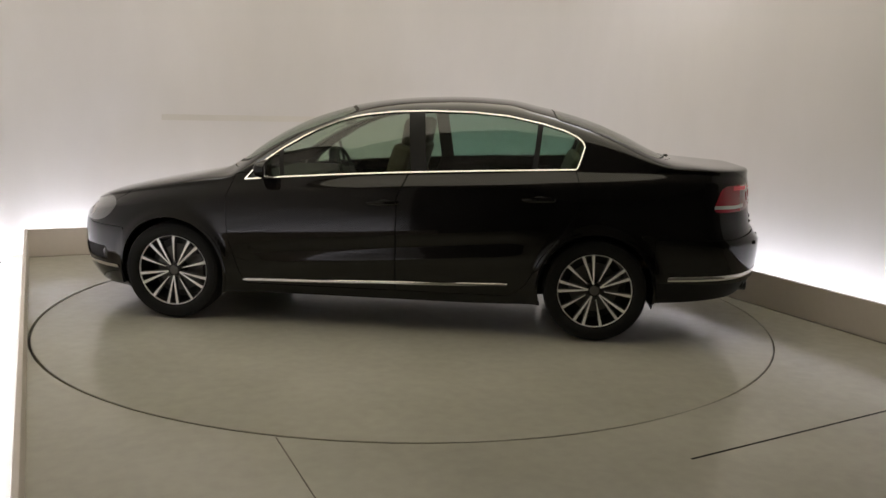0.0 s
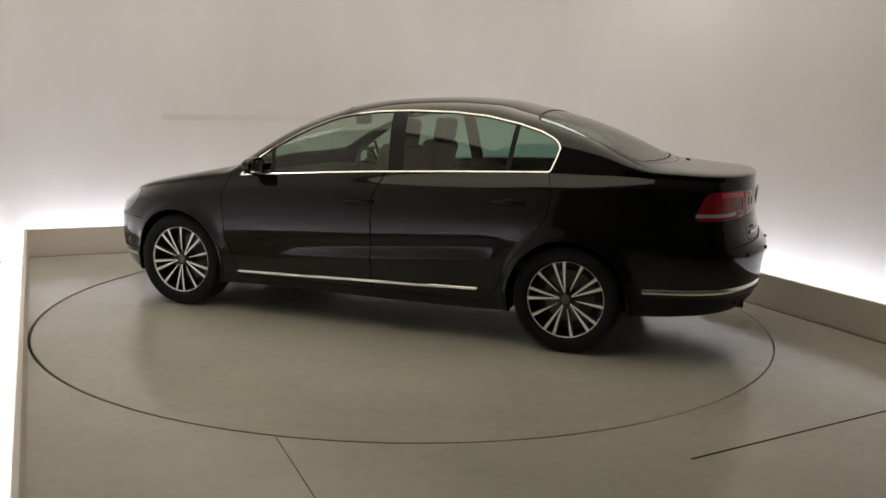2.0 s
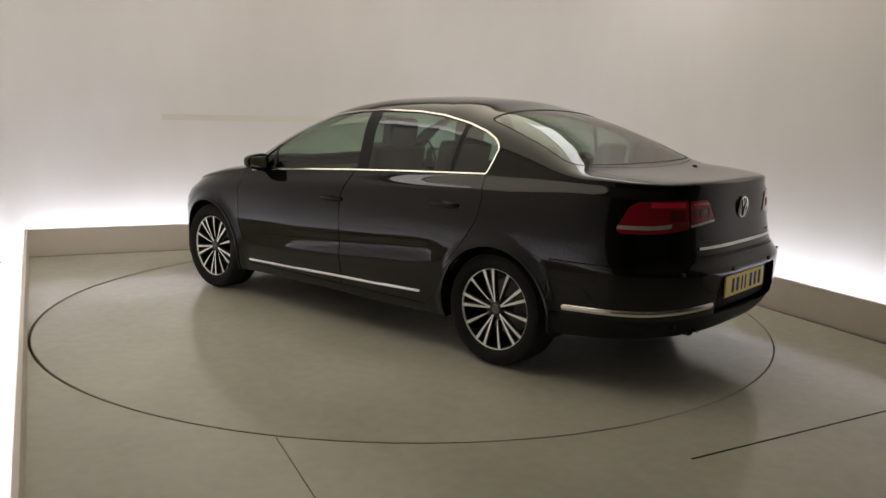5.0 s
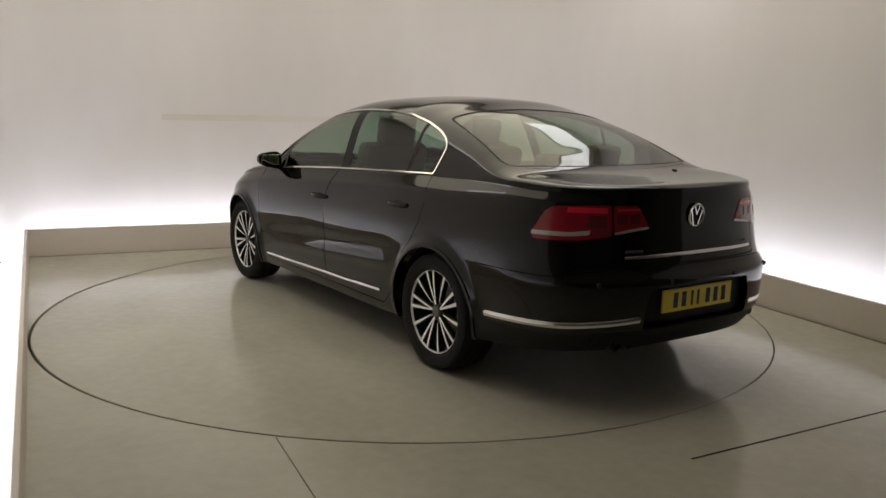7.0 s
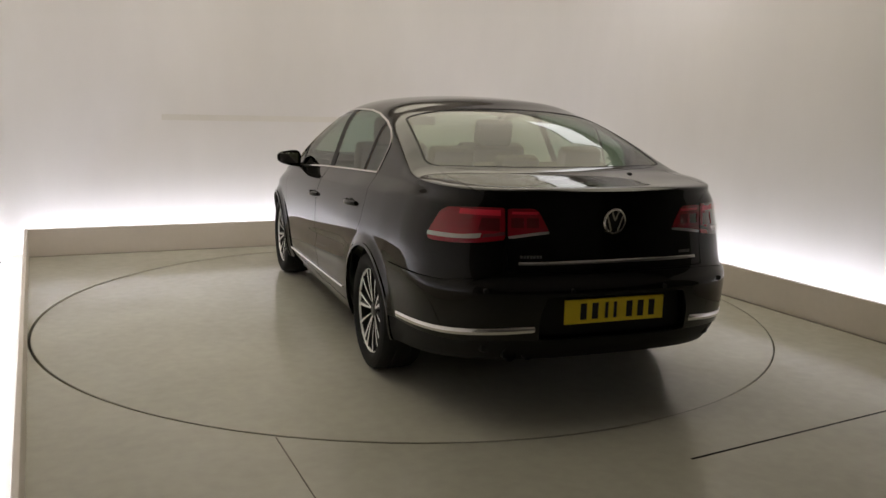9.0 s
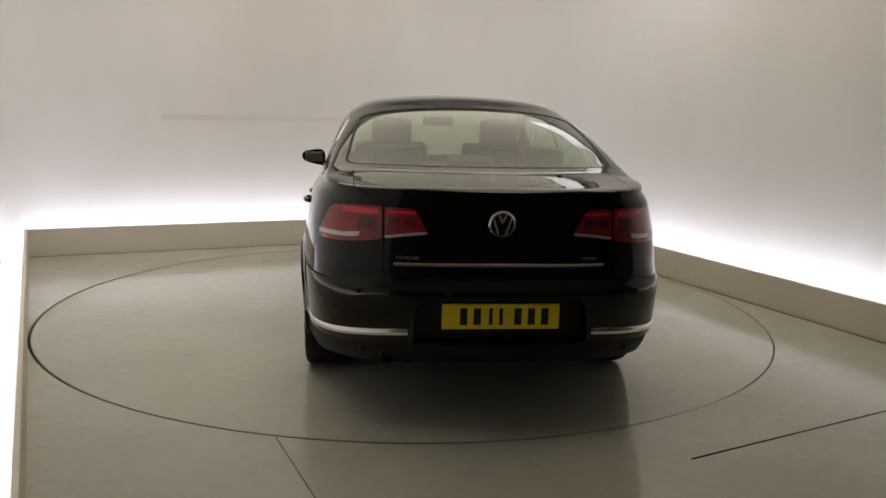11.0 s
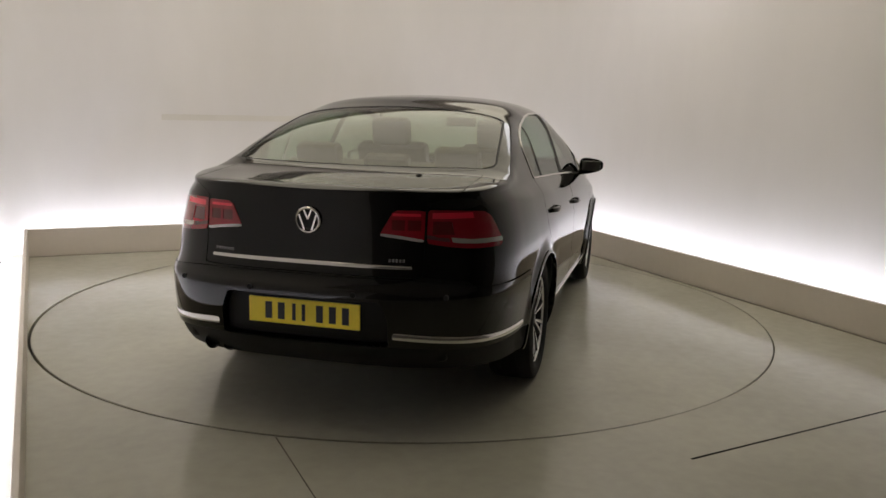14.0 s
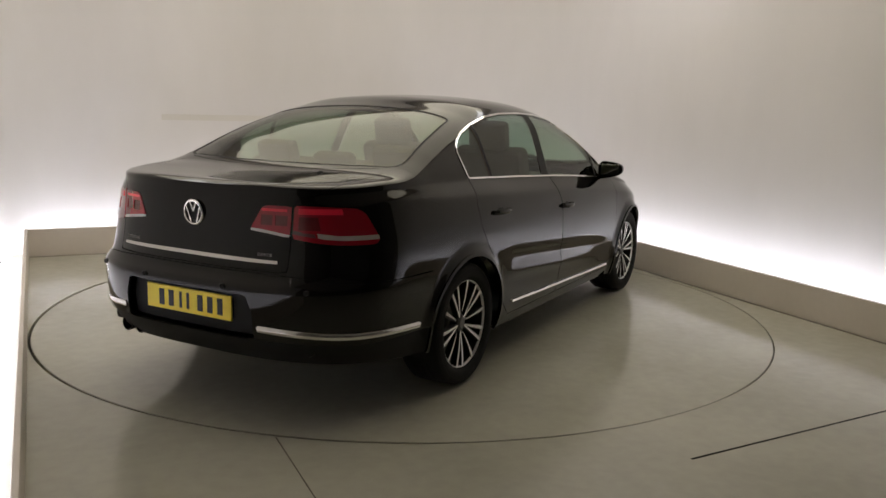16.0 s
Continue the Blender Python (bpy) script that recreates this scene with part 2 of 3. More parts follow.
CONTOUR = spline([(2.30, .63), (2.18, .70), (2.1, .74), (1.937, .80), (1.758, .843), (1.537, .888), (1.319, .93), (1.17, .965), (1.08, 1.03), (.972, 1.115), (.801, 1.224),
                  (.633, 1.306), (.466, 1.366), (.301, 1.412), (.055, 1.453), (-.188, 1.475), (-.45, 1.483), (-.748, 1.470), (-.986, 1.424), (-1.145, 1.39),
                  (-1.342, 1.333), (-1.541, 1.253), (-1.72, 1.165), (-1.86, 1.108), (-2.05, 1.085), (-2.20, 1.078), (-2.303, 1.076), (-2.345, 1.06), (-2.44, 1.0)])
SIDE = spline([(.12, .80), (.19, .845), (.26, .872), (.34, .888), (.48, .900), (.62, .908), (.74, .905), (.84, .893), (.92, .875), (1.05, .84)])
TAPER = spline([(2.4, .965), (1.9, .99), (1.5, 1.0), (-.9, 1.0), (-1.5, .980), (-2.0, .932), (-2.5, .876)])
NOSE = spline([(.12, 2.14), (.2, 2.21), (.3, 2.26), (.42, 2.28), (.55, 2.27), (.64, 2.24), (.69, 2.205), (.75, 2.17)])
TAIL = spline([(.2, -2.25), (.27, -2.325), (.35, -2.392), (.42, -2.420), (.56, -2.432), (.632, -2.433), (.652, -2.412), (.70, -2.385), (.78, -2.366), (.9, -2.352), (1.0, -2.347), (1.03, -2.345), (1.08, -2.345)])
BASE = spline([(2.3, .18), (1.9, .17), (1.6, .18), (1.0, .19), (.6, .20), (-.6, .20), (-1.0, .21), (-1.6, .245), (-2.1, .275), (-2.5, .305)])
AXLE, HUB_Z, ARCH_R = 1.356, .318, .352
L_NOSE, N_NOSE, L_TAIL, N_TAIL = 1.0, 2.3, .62, 3.1


def side_y(x, z, zb):
    soft_h = .085 - .035 * step(-x, 1.3, 1.9)
    t = np.clip((z - (zb - soft_h)) / soft_h, 0, 1) ** 1.6
    mid = step(x, -1.03, -.75) * np.clip((.95 - x) / 1.1, 0, 1)
    zc = .450 + (.6 - x) * .075
    crease = mid * (.0105 * np.exp(-((z - zc + .046) / .029) ** 2) - .0078 * np.exp(-((z - zc - .044) / .033) ** 2))
    # flared wheel arches
    near = np.minimum(np.hypot(x - AXLE, z - HUB_Z), np.hypot(x + AXLE, z - HUB_Z))
    flare = .020 * (1 - step(near, ARCH_R + .004, ARCH_R + .075))
    return SIDE(z) * TAPER(x) * (1 - t) + SHOULDER_Y(x) * t + crease + flare


def lower(zone, a, z, zb):
    """A point of the flank: zone 0 nose, 1 side, 2 tail; a from 0 to 1 along the zone."""
    xf, xr = NOSE(z), TAIL(z)
    if zone == 0:
        f = a * math.pi / 2
        x = xf - L_NOSE + L_NOSE * np.cos(f) ** (2 / N_NOSE)
        return x, side_y(x, z, zb) * np.sin(f) ** (2 / N_NOSE)
    if zone == 2:
        f = (1 - a) * math.pi / 2
        x = xr + L_TAIL - L_TAIL * np.cos(f) ** (2 / N_TAIL)
        return x, side_y(x, z, zb) * np.sin(f) ** (2 / N_TAIL)
    x = (xf - L_NOSE) * (1 - a) + (xr + L_TAIL) * a
    return x, side_y(x, z, zb)


def upper(xs, ys, zs, f):
    """A point of hood, cabin or boot over the shoulder point; f from 0 (shoulder) to 1 (middle)."""
    q = f * math.pi / 2
    tall = step(CONTOUR(xs) - zs, .03, .22)
    n = 2.6 + 4.6 * tall + 3.6 * step(-xs, 1.55, 1.95) * (1 - tall)
    c, e = np.cos(q), np.sin(q)
    r = (c**n + e**n) ** (-1 / n)
    w, h = r * c, r * e
    xx = xs + .20 * w**2 * step(xs, -.2, .5) * (1 - step(xs, 1.0, 1.25)) - .07 * w**2 * step(-xs, .7, 1.3) * (1 - step(-xs, 1.8, 2.0))
    rise = np.maximum(CONTOUR(xx) - zs, 0.004) * (1 - .10 * tall * w**2)
    z = zs + rise * h
    return xs, ys * w * (1 - .46 * (z - zs) * step(CONTOUR(xs) - zs, .03, .2)), z


def body_grid():
    cols = [(0, a) for a in np.linspace(0, 1, 40, endpoint=False)] + [(1, a) for a in np.linspace(0, 1, 150, endpoint=False)] + [(2, a) for a in np.linspace(0, 1, 44)]
    vl, vu = np.concatenate([np.linspace(0, .86, 42), np.linspace(.86, 1, 14)[1:]]), np.linspace(0, 1, 58)[1:]
    pts = []
    for zone, a in cols:
        zb = .9
        for _ in range(6):
            x, y = lower(zone, a, zb, zb)
            zb = float(SHOULDER_Z(x))
        z0 = float(BASE(x))
        z = z0 + (zb - z0) * vl
        lx, ly = lower(zone, a, z, zb)
        ux, uy, uz = upper(np.full(len(vu), lx[-1]), ly[-1], zb, vu)
        pts.append(np.stack([np.concatenate([lx, ux]), np.concatenate([ly, uy]), np.concatenate([z, uz])], -1))
    return np.array(pts)


class Shell:
    """The left half of the body as labelled faces that can be cut along curves."""

    def __init__(self):
        g = body_grid()
        nu, nv = g.shape[:2]
        du, dv = np.gradient(g, axis=0), np.gradient(g, axis=1)
        nrm = np.cross(dv, du)
        ln = np.linalg.norm(nrm, axis=-1, keepdims=True)
        bad = ln[..., 0] < 1e-9
        nrm = nrm / np.maximum(ln, 1e-12)
        mid = np.array([0, 0, .6])
        sgn = np.where((nrm * (g - mid)).sum(-1) < 0, -1, 1)
        nrm *= np.sign(sgn.mean())
        nrm[bad] = (0, 0, 1)
        self.v = [tuple(q) for q in g.reshape(-1, 3)]
        self.n = [tuple(q) for q in nrm.reshape(-1, 3)]
        self.f = []
        for i in range(nu - 1):
            for j in range(nv - 1):
                q = [i * nv + j, (i + 1) * nv + j, (i + 1) * nv + j + 1, i * nv + j + 1]
                self.f.append((q, "body"))

    def cut(self, dist, old, inside, where=None):
        """Faces labelled old (one or more) that lie where dist(x, y, z) < 0 become inside; faces across the line are split."""
        old = {old} if isinstance(old, str) else set(old)
        P = np.array(self.v)
        d = dist(P[:, 0], P[:, 1], P[:, 2])
        if where is not None:
            d = np.where(where(P[:, 0], P[:, 1], P[:, 2]), d, np.abs(d) + 1e-4)
        d = list(np.where(np.abs(d) < 1e-6, 1e-6, d))
        cache, out = {}, []

        def edge(a, b):
            key = (min(a, b), max(a, b))
            if key not in cache:
                t = d[a] / (d[a] - d[b])
                self.v.append(tuple(self.v[a][k] + t * (self.v[b][k] - self.v[a][k]) for k in range(3)))
                n = Vector([self.n[a][k] + t * (self.n[b][k] - self.n[a][k]) for k in range(3)]).normalized()
                self.n.append(tuple(n))
                cache[key] = len(self.v) - 1
            return cache[key]
        for q, lab in self.f:
            if lab not in old:
                out.append((q, lab))
                continue
            neg = [d[i] < 0 for i in q]
            if all(neg):
                out.append((q, inside))
            elif not any(neg):
                out.append((q, lab))
            else:
                qi, qo = [], []
                for a, b in zip(q, q[1:] + q[:1]):
                    (qi if d[a] < 0 else qo).append(a)
                    if (d[a] < 0) != (d[b] < 0):
                        e = edge(a, b)
                        qi.append(e)
                        qo.append(e)
                if len(qi) > 2:
                    out.append((qi, inside))
                if len(qo) > 2:
                    out.append((qo, lab))
        self.f = out

    def cut_each(self, dists, old, inside):
        """As cut, for a patch inside several curves at once, with sharp corners."""
        last = old
        for k, d in enumerate(dists):
            self.cut(d, last, "step_%d" % k)
            last = "step_%d" % k
        self.f = [(q, inside if lab == last else old if lab.startswith("step_") else lab) for q, lab in self.f]

    def islands(self, label):
        """Gives each connected patch of a label its own label; a list of (label, crosses the middle)."""
        root = {}

        def find(i):
            while root.setdefault(i, i) != i:
                root[i] = root[root[i]]
                i = root[i]
            return i
        for q, lab in self.f:
            if lab == label:
                for i in q[1:]:
                    root[find(i)] = find(q[0])
        names, out = {}, {}
        for k, (q, lab) in enumerate(self.f):
            if lab == label:
                nm = names.setdefault(find(q[0]), label + "/" + str(len(names)))
                self.f[k] = (q, nm)
                out[nm] = out.get(nm, False) or any(abs(self.v[i][1]) < 1e-5 for i in q)
        return list(out.items())

    def panel(self, name, label, material, parent, sides=(1,), lift=0.0, thick=0.012, tag="", pick=None, bend=None):
        """The faces of a label as one mesh with turned-in edges; sides: 1 left, -1 right, both together where it crosses the middle."""
        verts, faces, nors = [], [], []
        sel = [q for q, lab in self.f if lab == label and (pick is None or pick(*np.mean([self.v[i] for i in q], axis=0)))]
        rounded = {}
        for i in {i for q in sel for i in q}:
            n = Vector(self.n[i])
            if bend:
                n = (n + Vector((0, 0, float(bend(*self.v[i]))))).normalized()
            rounded[i] = n
        for s in sides:
            index, count = {}, {}
            for q in sel:
                for i in q:
                    if i not in index:
                        index[i] = len(verts)
                        p, n = self.v[i], self.n[i]
                        verts.append((p[0] + n[0] * lift, s * (p[1] + n[1] * lift), p[2] + n[2] * lift))
                for a, b in zip(q, q[1:] + q[:1]):
                    count[(a, b)] = count.get((a, b), 0) + 1
            for q in sel:
                qq = q if s > 0 else q[::-1]
                faces.append([index[i] for i in qq])
                nors += [(rounded[i].x, s * rounded[i].y, rounded[i].z) for i in qq]
            if thick:
                deep = {}
                for (a, b) in list(count):
                    if (b, a) in count or (abs(self.v[a][1]) < 1e-5 and abs(self.v[b][1]) < 1e-5):
                        continue
                    for i in (a, b):
                        if i not in deep:
                            deep[i] = len(verts)
                            p, n = self.v[i], self.n[i]
                            k = lift - thick
                            verts.append((p[0] + n[0] * k, s * (p[1] + n[1] * k), p[2] + n[2] * k))
                    q = [index[b], index[a], deep[a], deep[b]]
                    if s < 0:
                        q = q[::-1]
                    e = Vector(self.v[b]) - Vector(self.v[a])
                    w = e.cross(Vector(self.n[a])).normalized()
                    faces.append(q)
                    nors += [(w.x, s * w.y, w.z)] * 4
        me = bpy.data.meshes.new(name)
        me.from_pydata(verts, [], faces)
        me.materials.append(material)
        me.shade_smooth()
        me.normals_split_custom_set(nors)
        ob = new(name, me)
        ob.parent = parent
        if tag:
            tagged(ob, tag)
        return ob


def poly(pts):
    """Signed distance to a closed outline of (a, b) pairs, negative inside."""
    A = np.array(pts, float)
    B = np.roll(A, -1, axis=0)

    def f(a, b):
        best, inside = np.full(len(a), 1e9), np.zeros(len(a), bool)
        for (ax, ay), (bx, by) in zip(A, B):
            ex, ey = bx - ax, by - ay
            t = np.clip(((a - ax) * ex + (b - ay) * ey) / (ex * ex + ey * ey), 0, 1)
            best = np.minimum(best, np.hypot(a - ax - t * ex, b - ay - t * ey))
            if ay != by:
                hit = ((ay > b) != (by > b)) & (a < (b - ay) * ex / ey + ax)
                inside ^= hit
        return np.where(inside, -best, best)
    return f


def curve(pts, n=8):
    """A closed outline rounded by Catmull-Rom through its points."""
    out, m = [], len(pts)
    for i in range(m):
        p0, p1, p2, p3 = (np.array(pts[(i + k) % m], float) for k in (-1, 0, 1, 2))
        for k in range(n):
            t = k / n
            out.append(tuple(.5 * (2 * p1 + (p2 - p0) * t + (2 * p0 - 5 * p1 + 4 * p2 - p3) * t * t + (3 * p1 - p0 - 3 * p2 + p3) * t**3)))
    return out


car = tagged(new("car"), "black four-door saloon car with chrome trim on a turntable", "car")
shell = Shell()
LAMP_RED = mat("red_lamp_lens", (0.80, 0.022, 0.055), 0.10, 0.0, Coat_Weight=1.0)
LAMP_DARK = mat("dark_red_lamp_lens", (0.27, 0.004, 0.016), 0.07, 0.0, Coat_Weight=1.0)
LAMP_CELL = mat("dark_lamp_cell", (0.12, 0.003, 0.009), 0.15, 0.0, Coat_Weight=1.0)
LAMP_PINK = mat("pale_lamp_lens", (0.15, 0.035, 0.045), 0.15, 0.2, Coat_Weight=1.0)
LAMP_CLEAR = mat("clear_lamp_lens", (0.58, 0.52, 0.51), 0.15, 0.3, Coat_Weight=1.0)
HEADLAMP = mat("headlamp_lens", (0.13, 0.135, 0.14), 0.14, 0.5, Coat_Weight=1.0)
PLATE = vary(mat("yellow_number_plate", (0.95, 0.74, 0.03), 0.4), 5, 0.05)
INK = mat("plate_black", (0.012, 0.012, 0.012), 0.5)
LEATHER = vary(mat("dark_brown_upholstery", (0.15, 0.115, 0.072), 0.6), 12, 0.15)
HEADLINER = vary(mat("beige_headliner", (0.55, 0.48, 0.32), 0.9), 12, 0.08)
MIRROR = mat("mirror_glass", (0.8, 0.8, 0.8), 0.03, 1.0)
STEEL = vary(mat("brake_steel", (0.14, 0.135, 0.13), 0.45, 0.8), 10, 0.15)

BELT = [(.876, .924), (.627, .947), (.25, .975), (-.094, .997), (-.6, 1.023), (-1.217, 1.05)]
ROOFLINE = [(-1.245, 1.13), (-1.262, 1.19), (-1.250, 1.22), (-1.215, 1.25), (-1.133, 1.287), (-.991, 1.327), (-.778, 1.368), (-.563, 1.385), (-.275, 1.387), (-.058, 1.377),
            (.124, 1.354), (.22, 1.336), (.304, 1.310), (.42, 1.262), (.514, 1.212), (.651, 1.127), (.74, 1.06), (.82, .993)]
DLO = poly(BELT + ROOFLINE)


def slab(a0, b0, a1, b1, half):
    """Signed distance to a straight band of the side view."""
    ex, ez = a1 - a0, b1 - b0
    ln = math.hypot(ex, ez)
    return lambda x, y, z: np.abs((x - a0) * ez - (z - b0) * ex) / ln - half


def both(*fs):
    return lambda x, y, z: np.max([f(x, y, z) for f in fs], axis=0)


side_of = lambda x, y, z: y > .45
# wheel arches, side windows
for xc in (AXLE, -AXLE):
    shell.cut(lambda x, y, z, xc=xc: np.hypot(x - xc, z - HUB_Z - .004) - ARCH_R, "body", "drop", side_of)
    shell.cut(lambda x, y, z, xc=xc: np.hypot(x - xc, z - HUB_Z - .004) - ARCH_R - .016, "body", "arch_lip", side_of)
cabin = lambda x, y, z: (y > .4) & (z > .88)
shell.cut(lambda x, y, z: DLO(x, z), "body", "trim", cabin)
shell.cut(lambda x, y, z: DLO(x, z) + .0088, "trim", "pane", cabin)
shell.cut(slab(-.20, 1.39, -.245, .98, .050), "pane", "pillar")
shell.cut(slab(-.985, 1.33, -.955, 1.03, .016), "pane", "pillar")
shell.cut(slab(.66, 1.2, .62, .9, .014), "pane", "pillar")
# windscreen and rear window, in plan
half = [(-1.045, 0), (-1.052, .25), (-1.062, .45), (-1.075, .57), (-1.10, .605), (-1.30, .636), (-1.52, .664), (-1.655, .682), (-1.70, .672), (-1.735, .63), (-1.775, .46), (-1.80, .25), (-1.81, 0)]
REAR_GLASS = poly(half + [(x, -y) for x, y in half[-2:0:-1]])
FRONT_GLASS = poly(curve([(.285, 0), (.27, .3), (.20, .54), (.26, .60), (.55, .66), (.80, .715), (.90, .70), (1.02, .50), (1.10, .25), (1.125, 0), (1.10, -.25), (.90, -.70), (.26, -.60), (.27, -.3)], 4))
top_of = lambda x, y, z: z > .93
shell.cut(lambda x, y, z: REAR_GLASS(x, y), "body", "rear_seal", top_of)
shell.cut(lambda x, y, z: REAR_GLASS(x, y) + .012, "rear_seal", "rear_window", top_of)
shell.cut(lambda x, y, z: FRONT_GLASS(x, y), "body", "front_seal", top_of)
shell.cut(lambda x, y, z: FRONT_GLASS(x, y) + .02, "front_seal", "windscreen", top_of)
# tail lamps
LAMP_Y = .512
LOW = lambda y: .872 - .05 * step(y, .30, .74)
lamp_low = lambda x, y, z: LOW(y) - z
lamp_out = both(lambda x, y, z: x + 2.045 + .40 * np.maximum(0, z - .85) + 5 * np.maximum(0, z - .950)**1.5 + 5 * np.maximum(0, .845 - z)**1.5, lamp_low, lambda x, y, z: z - (.988 - .012 * step(x, -2.3, -2.05)), lambda x, y, z: LAMP_Y + .006 - y)
lamp_in = both(lambda x, y, z: x + 2.2, lambda x, y, z: LOW(y) - z, lambda x, y, z: z - .985 + .10 * np.maximum(0, .40 - y), lambda x, y, z: y - LAMP_Y + .004, lambda x, y, z: .325 - y + .55 * np.maximum(0, z - .885))
for d, nm in ((lamp_out, "lamp_out"), (lamp_in, "lamp_in")):
    shell.cut(d, "body", nm)
shell.cut_each((lambda x, y, z: np.abs(z - LOW(y) - .030) - .010, lambda x, y, z: -2.25 - x), "lamp_out", "lamp_tip")
shell.cut_each((lambda x, y, z: np.abs(z - LOW(y) - .028) - .008, lambda x, y, z: x + 2.255), "lamp_out", "lamp_clear")
shell.cut(lambda x, y, z: z - LOW(y) - .013, "lamp_in", "lamp_clear_in")
shell.cut_each((lambda x, y, z: np.abs(z - .964) - .0125, lambda x, y, z: .535 - y, lambda x, y, z: x + 2.17), "lamp_out", "lamp_core")
shell.cut_each((lambda x, y, z: np.abs(z - .966) - .006, lambda x, y, z: .375 - y, lambda x, y, z: y - .49), "lamp_in", "lamp_core_in")
shell.cut_each((lambda x, y, z: np.abs(z - .912) - .028, lambda x, y, z: .540 - y, lambda x, y, z: x + 2.24), "lamp_out", "lamp_cell")
for yc in (.400, .466):
    shell.cut_each((lambda x, y, z: np.abs(z - .922) - .022, lambda x, y, z, yc=yc: np.abs(y - yc) - .027), "lamp_in", "lamp_cell_in")
# headlamps, grille
HEAD = poly(curve([(1.78, .722), (1.88, .765), (2.02, .752), (2.17, .70), (2.22, .63), (2.03, .600), (1.87, .628)], 5))
shell.cut(lambda x, y, z: HEAD(x, z), "body", "headlamp", lambda x, y, z: y > .40)
shell.cut(lambda x, y, z: np.hypot(x - 2.035, z - .668) - .036, "headlamp", "headlamp_core")
shell.cut(both(lambda x, y, z: 1.9 - x, lambda x, y, z: y - .40, lambda x, y, z: .555 - z, lambda x, y, z: z - .655), "body", "grille")
shell.cut(both(lambda x, y, z: 1.9 - x, lambda x, y, z: y - .50, lambda x, y, z: .23 - z, lambda x, y, z: z - .40), "body", "intake")
shell.cut(both(lambda x, y, z: 1.75 - x, lambda x, y, z: .52 - y, lambda x, y, z: np.abs(z - .315) - .011), "body", "fog_strip")
shell.cut(both(lambda x, y, z: 1.86 - x, lambda x, y, z: .53 - y, lambda x, y, z: np.abs(z - .395) - .045), "body", "fog_recess")
# rear bumper: plate recess, chrome strip, valance
shell.cut(both(lambda x, y, z: x + 2.2, lambda x, y, z: y - .385 + .35 * np.maximum(0, z - .52), lambda x, y, z: .405 - z, lambda x, y, z: z - .603), "body", "recess")
STRIP_Z = spline([(-1.7, .408), (-1.78, .412), (-2.0, .420), (-2.2, .428), (-2.35, .446), (-2.42, .462), (-2.48, .469)])
shell.cut(both(lambda x, y, z: x + 1.785, lambda x, y, z: .405 - y + .3 * (z - .465), lambda x, y, z: np.abs(z - STRIP_Z(x)) - .0145), "body", "bumper_strip")
shell.cut(both(lambda x, y, z: x + 1.72, lambda x, y, z: z - .385 - .02 * step(-x, 2.2, 2.4)), "body", "valance")
# side strips, lid strip
shell.cut(both(slab(.88, .286, -.83, .336, .0095), lambda x, y, z: np.abs(x - .025) - .855), "body", "side_strip", side_of)
shell.cut(both(lambda x, y, z: x + 2.2, lambda x, y, z: np.abs(z - .744) - .0085, lambda x, y, z: y - .47), "body", "lid_strip")

DOOR_F = poly([(.93, .965), (.985, .80), (.97, .55), (.90, .33), (.86, .262), (-.11, .262), (-.11, .85), (-.19, 1.03)])
DOOR_R = poly([(-.196, 1.03), (-.116, .85), (-.116, .262), (-.84, .262), (-.93, .34), (-1.02, .52), (-1.14, .67), (-1.225, .80), (-1.245, .92), (-1.20, 1.08)])
lid = both(lambda x, y, z: x + 1.86 - .10 * (y / .6)**2, lambda x, y, z: y - (LAMP_Y + .001 + .13 * step(z, .99, 1.075)), lambda x, y, z: .702 - z)
rear_bumper = both(lambda x, y, z: x + 1.70, lambda x, y, z: z - (.655 + .038 * step(-x, 2.15, 2.4)))
front_bumper = both(lambda x, y, z: 1.70 - x, lambda x, y, z: z - (.585 + .075 * step(x, 2.0, 2.2)))
bonnet = both(lambda x, y, z: y - (.735 - .10 * step(x, 1.6, 2.2)), lambda x, y, z: 1.15 - .38 * y * y - x, lambda x, y, z: .70 - z)
REGIONS = [("door_f", lambda x, y, z: DOOR_F(x, z), side_of), ("door_r", lambda x, y, z: DOOR_R(x, z), side_of), ("lid", lid, None),
           ("rear_bumper", rear_bumper, None), ("front_bumper", front_bumper, None), ("bonnet", bonnet, None)]
for nm, d, where in REGIONS:
    shell.cut(lambda x, y, z, d=d: d(x, y, z) - .0020, "body", "gap_" + nm, where)
    shell.cut(lambda x, y, z, d=d: d(x, y, z) + .0020, "gap_" + nm, nm, where)

shell.panel("body", "body", PAINT, car, (1, -1), thick=.02)
shell.panel("boot_lid", "lid", PAINT, car, (1, -1))
shell.panel("bonnet", "bonnet", PAINT, car, (1, -1))
bumper = shell.panel("rear_bumper", "rear_bumper", PAINT, car, (1, -1), .006, .018)
shell.panel("number_plate_recess", "recess", BLACK, bumper, (1, -1), lift=-.035, thick=-.035)
shell.panel("valance", "valance", BLACK, bumper, (1, -1), lift=-.004)
nose = shell.panel("front_bumper", "front_bumper", PAINT, car, (1, -1))
shell.panel("grille", "grille", BLACK, car, (1, -1), lift=-.02, thick=-.02)
shell.panel("air_intake", "intake", BLACK, nose, (1, -1), lift=-.03, thick=-.03)
shell.panel("headliner", "body", HEADLINER, car, (1, -1), -.03, 0, "beige cloth headliner", lambda x, y, z: z > 1.30 and -1.02 < x < .24 and y < .58)
shell.panel("windscreen", "windscreen", GLASS, car, (1, -1), lift=-.003, thick=0)
shell.panel("windscreen_seal", "front_seal", BLACK, car, (1, -1), lift=-.001)
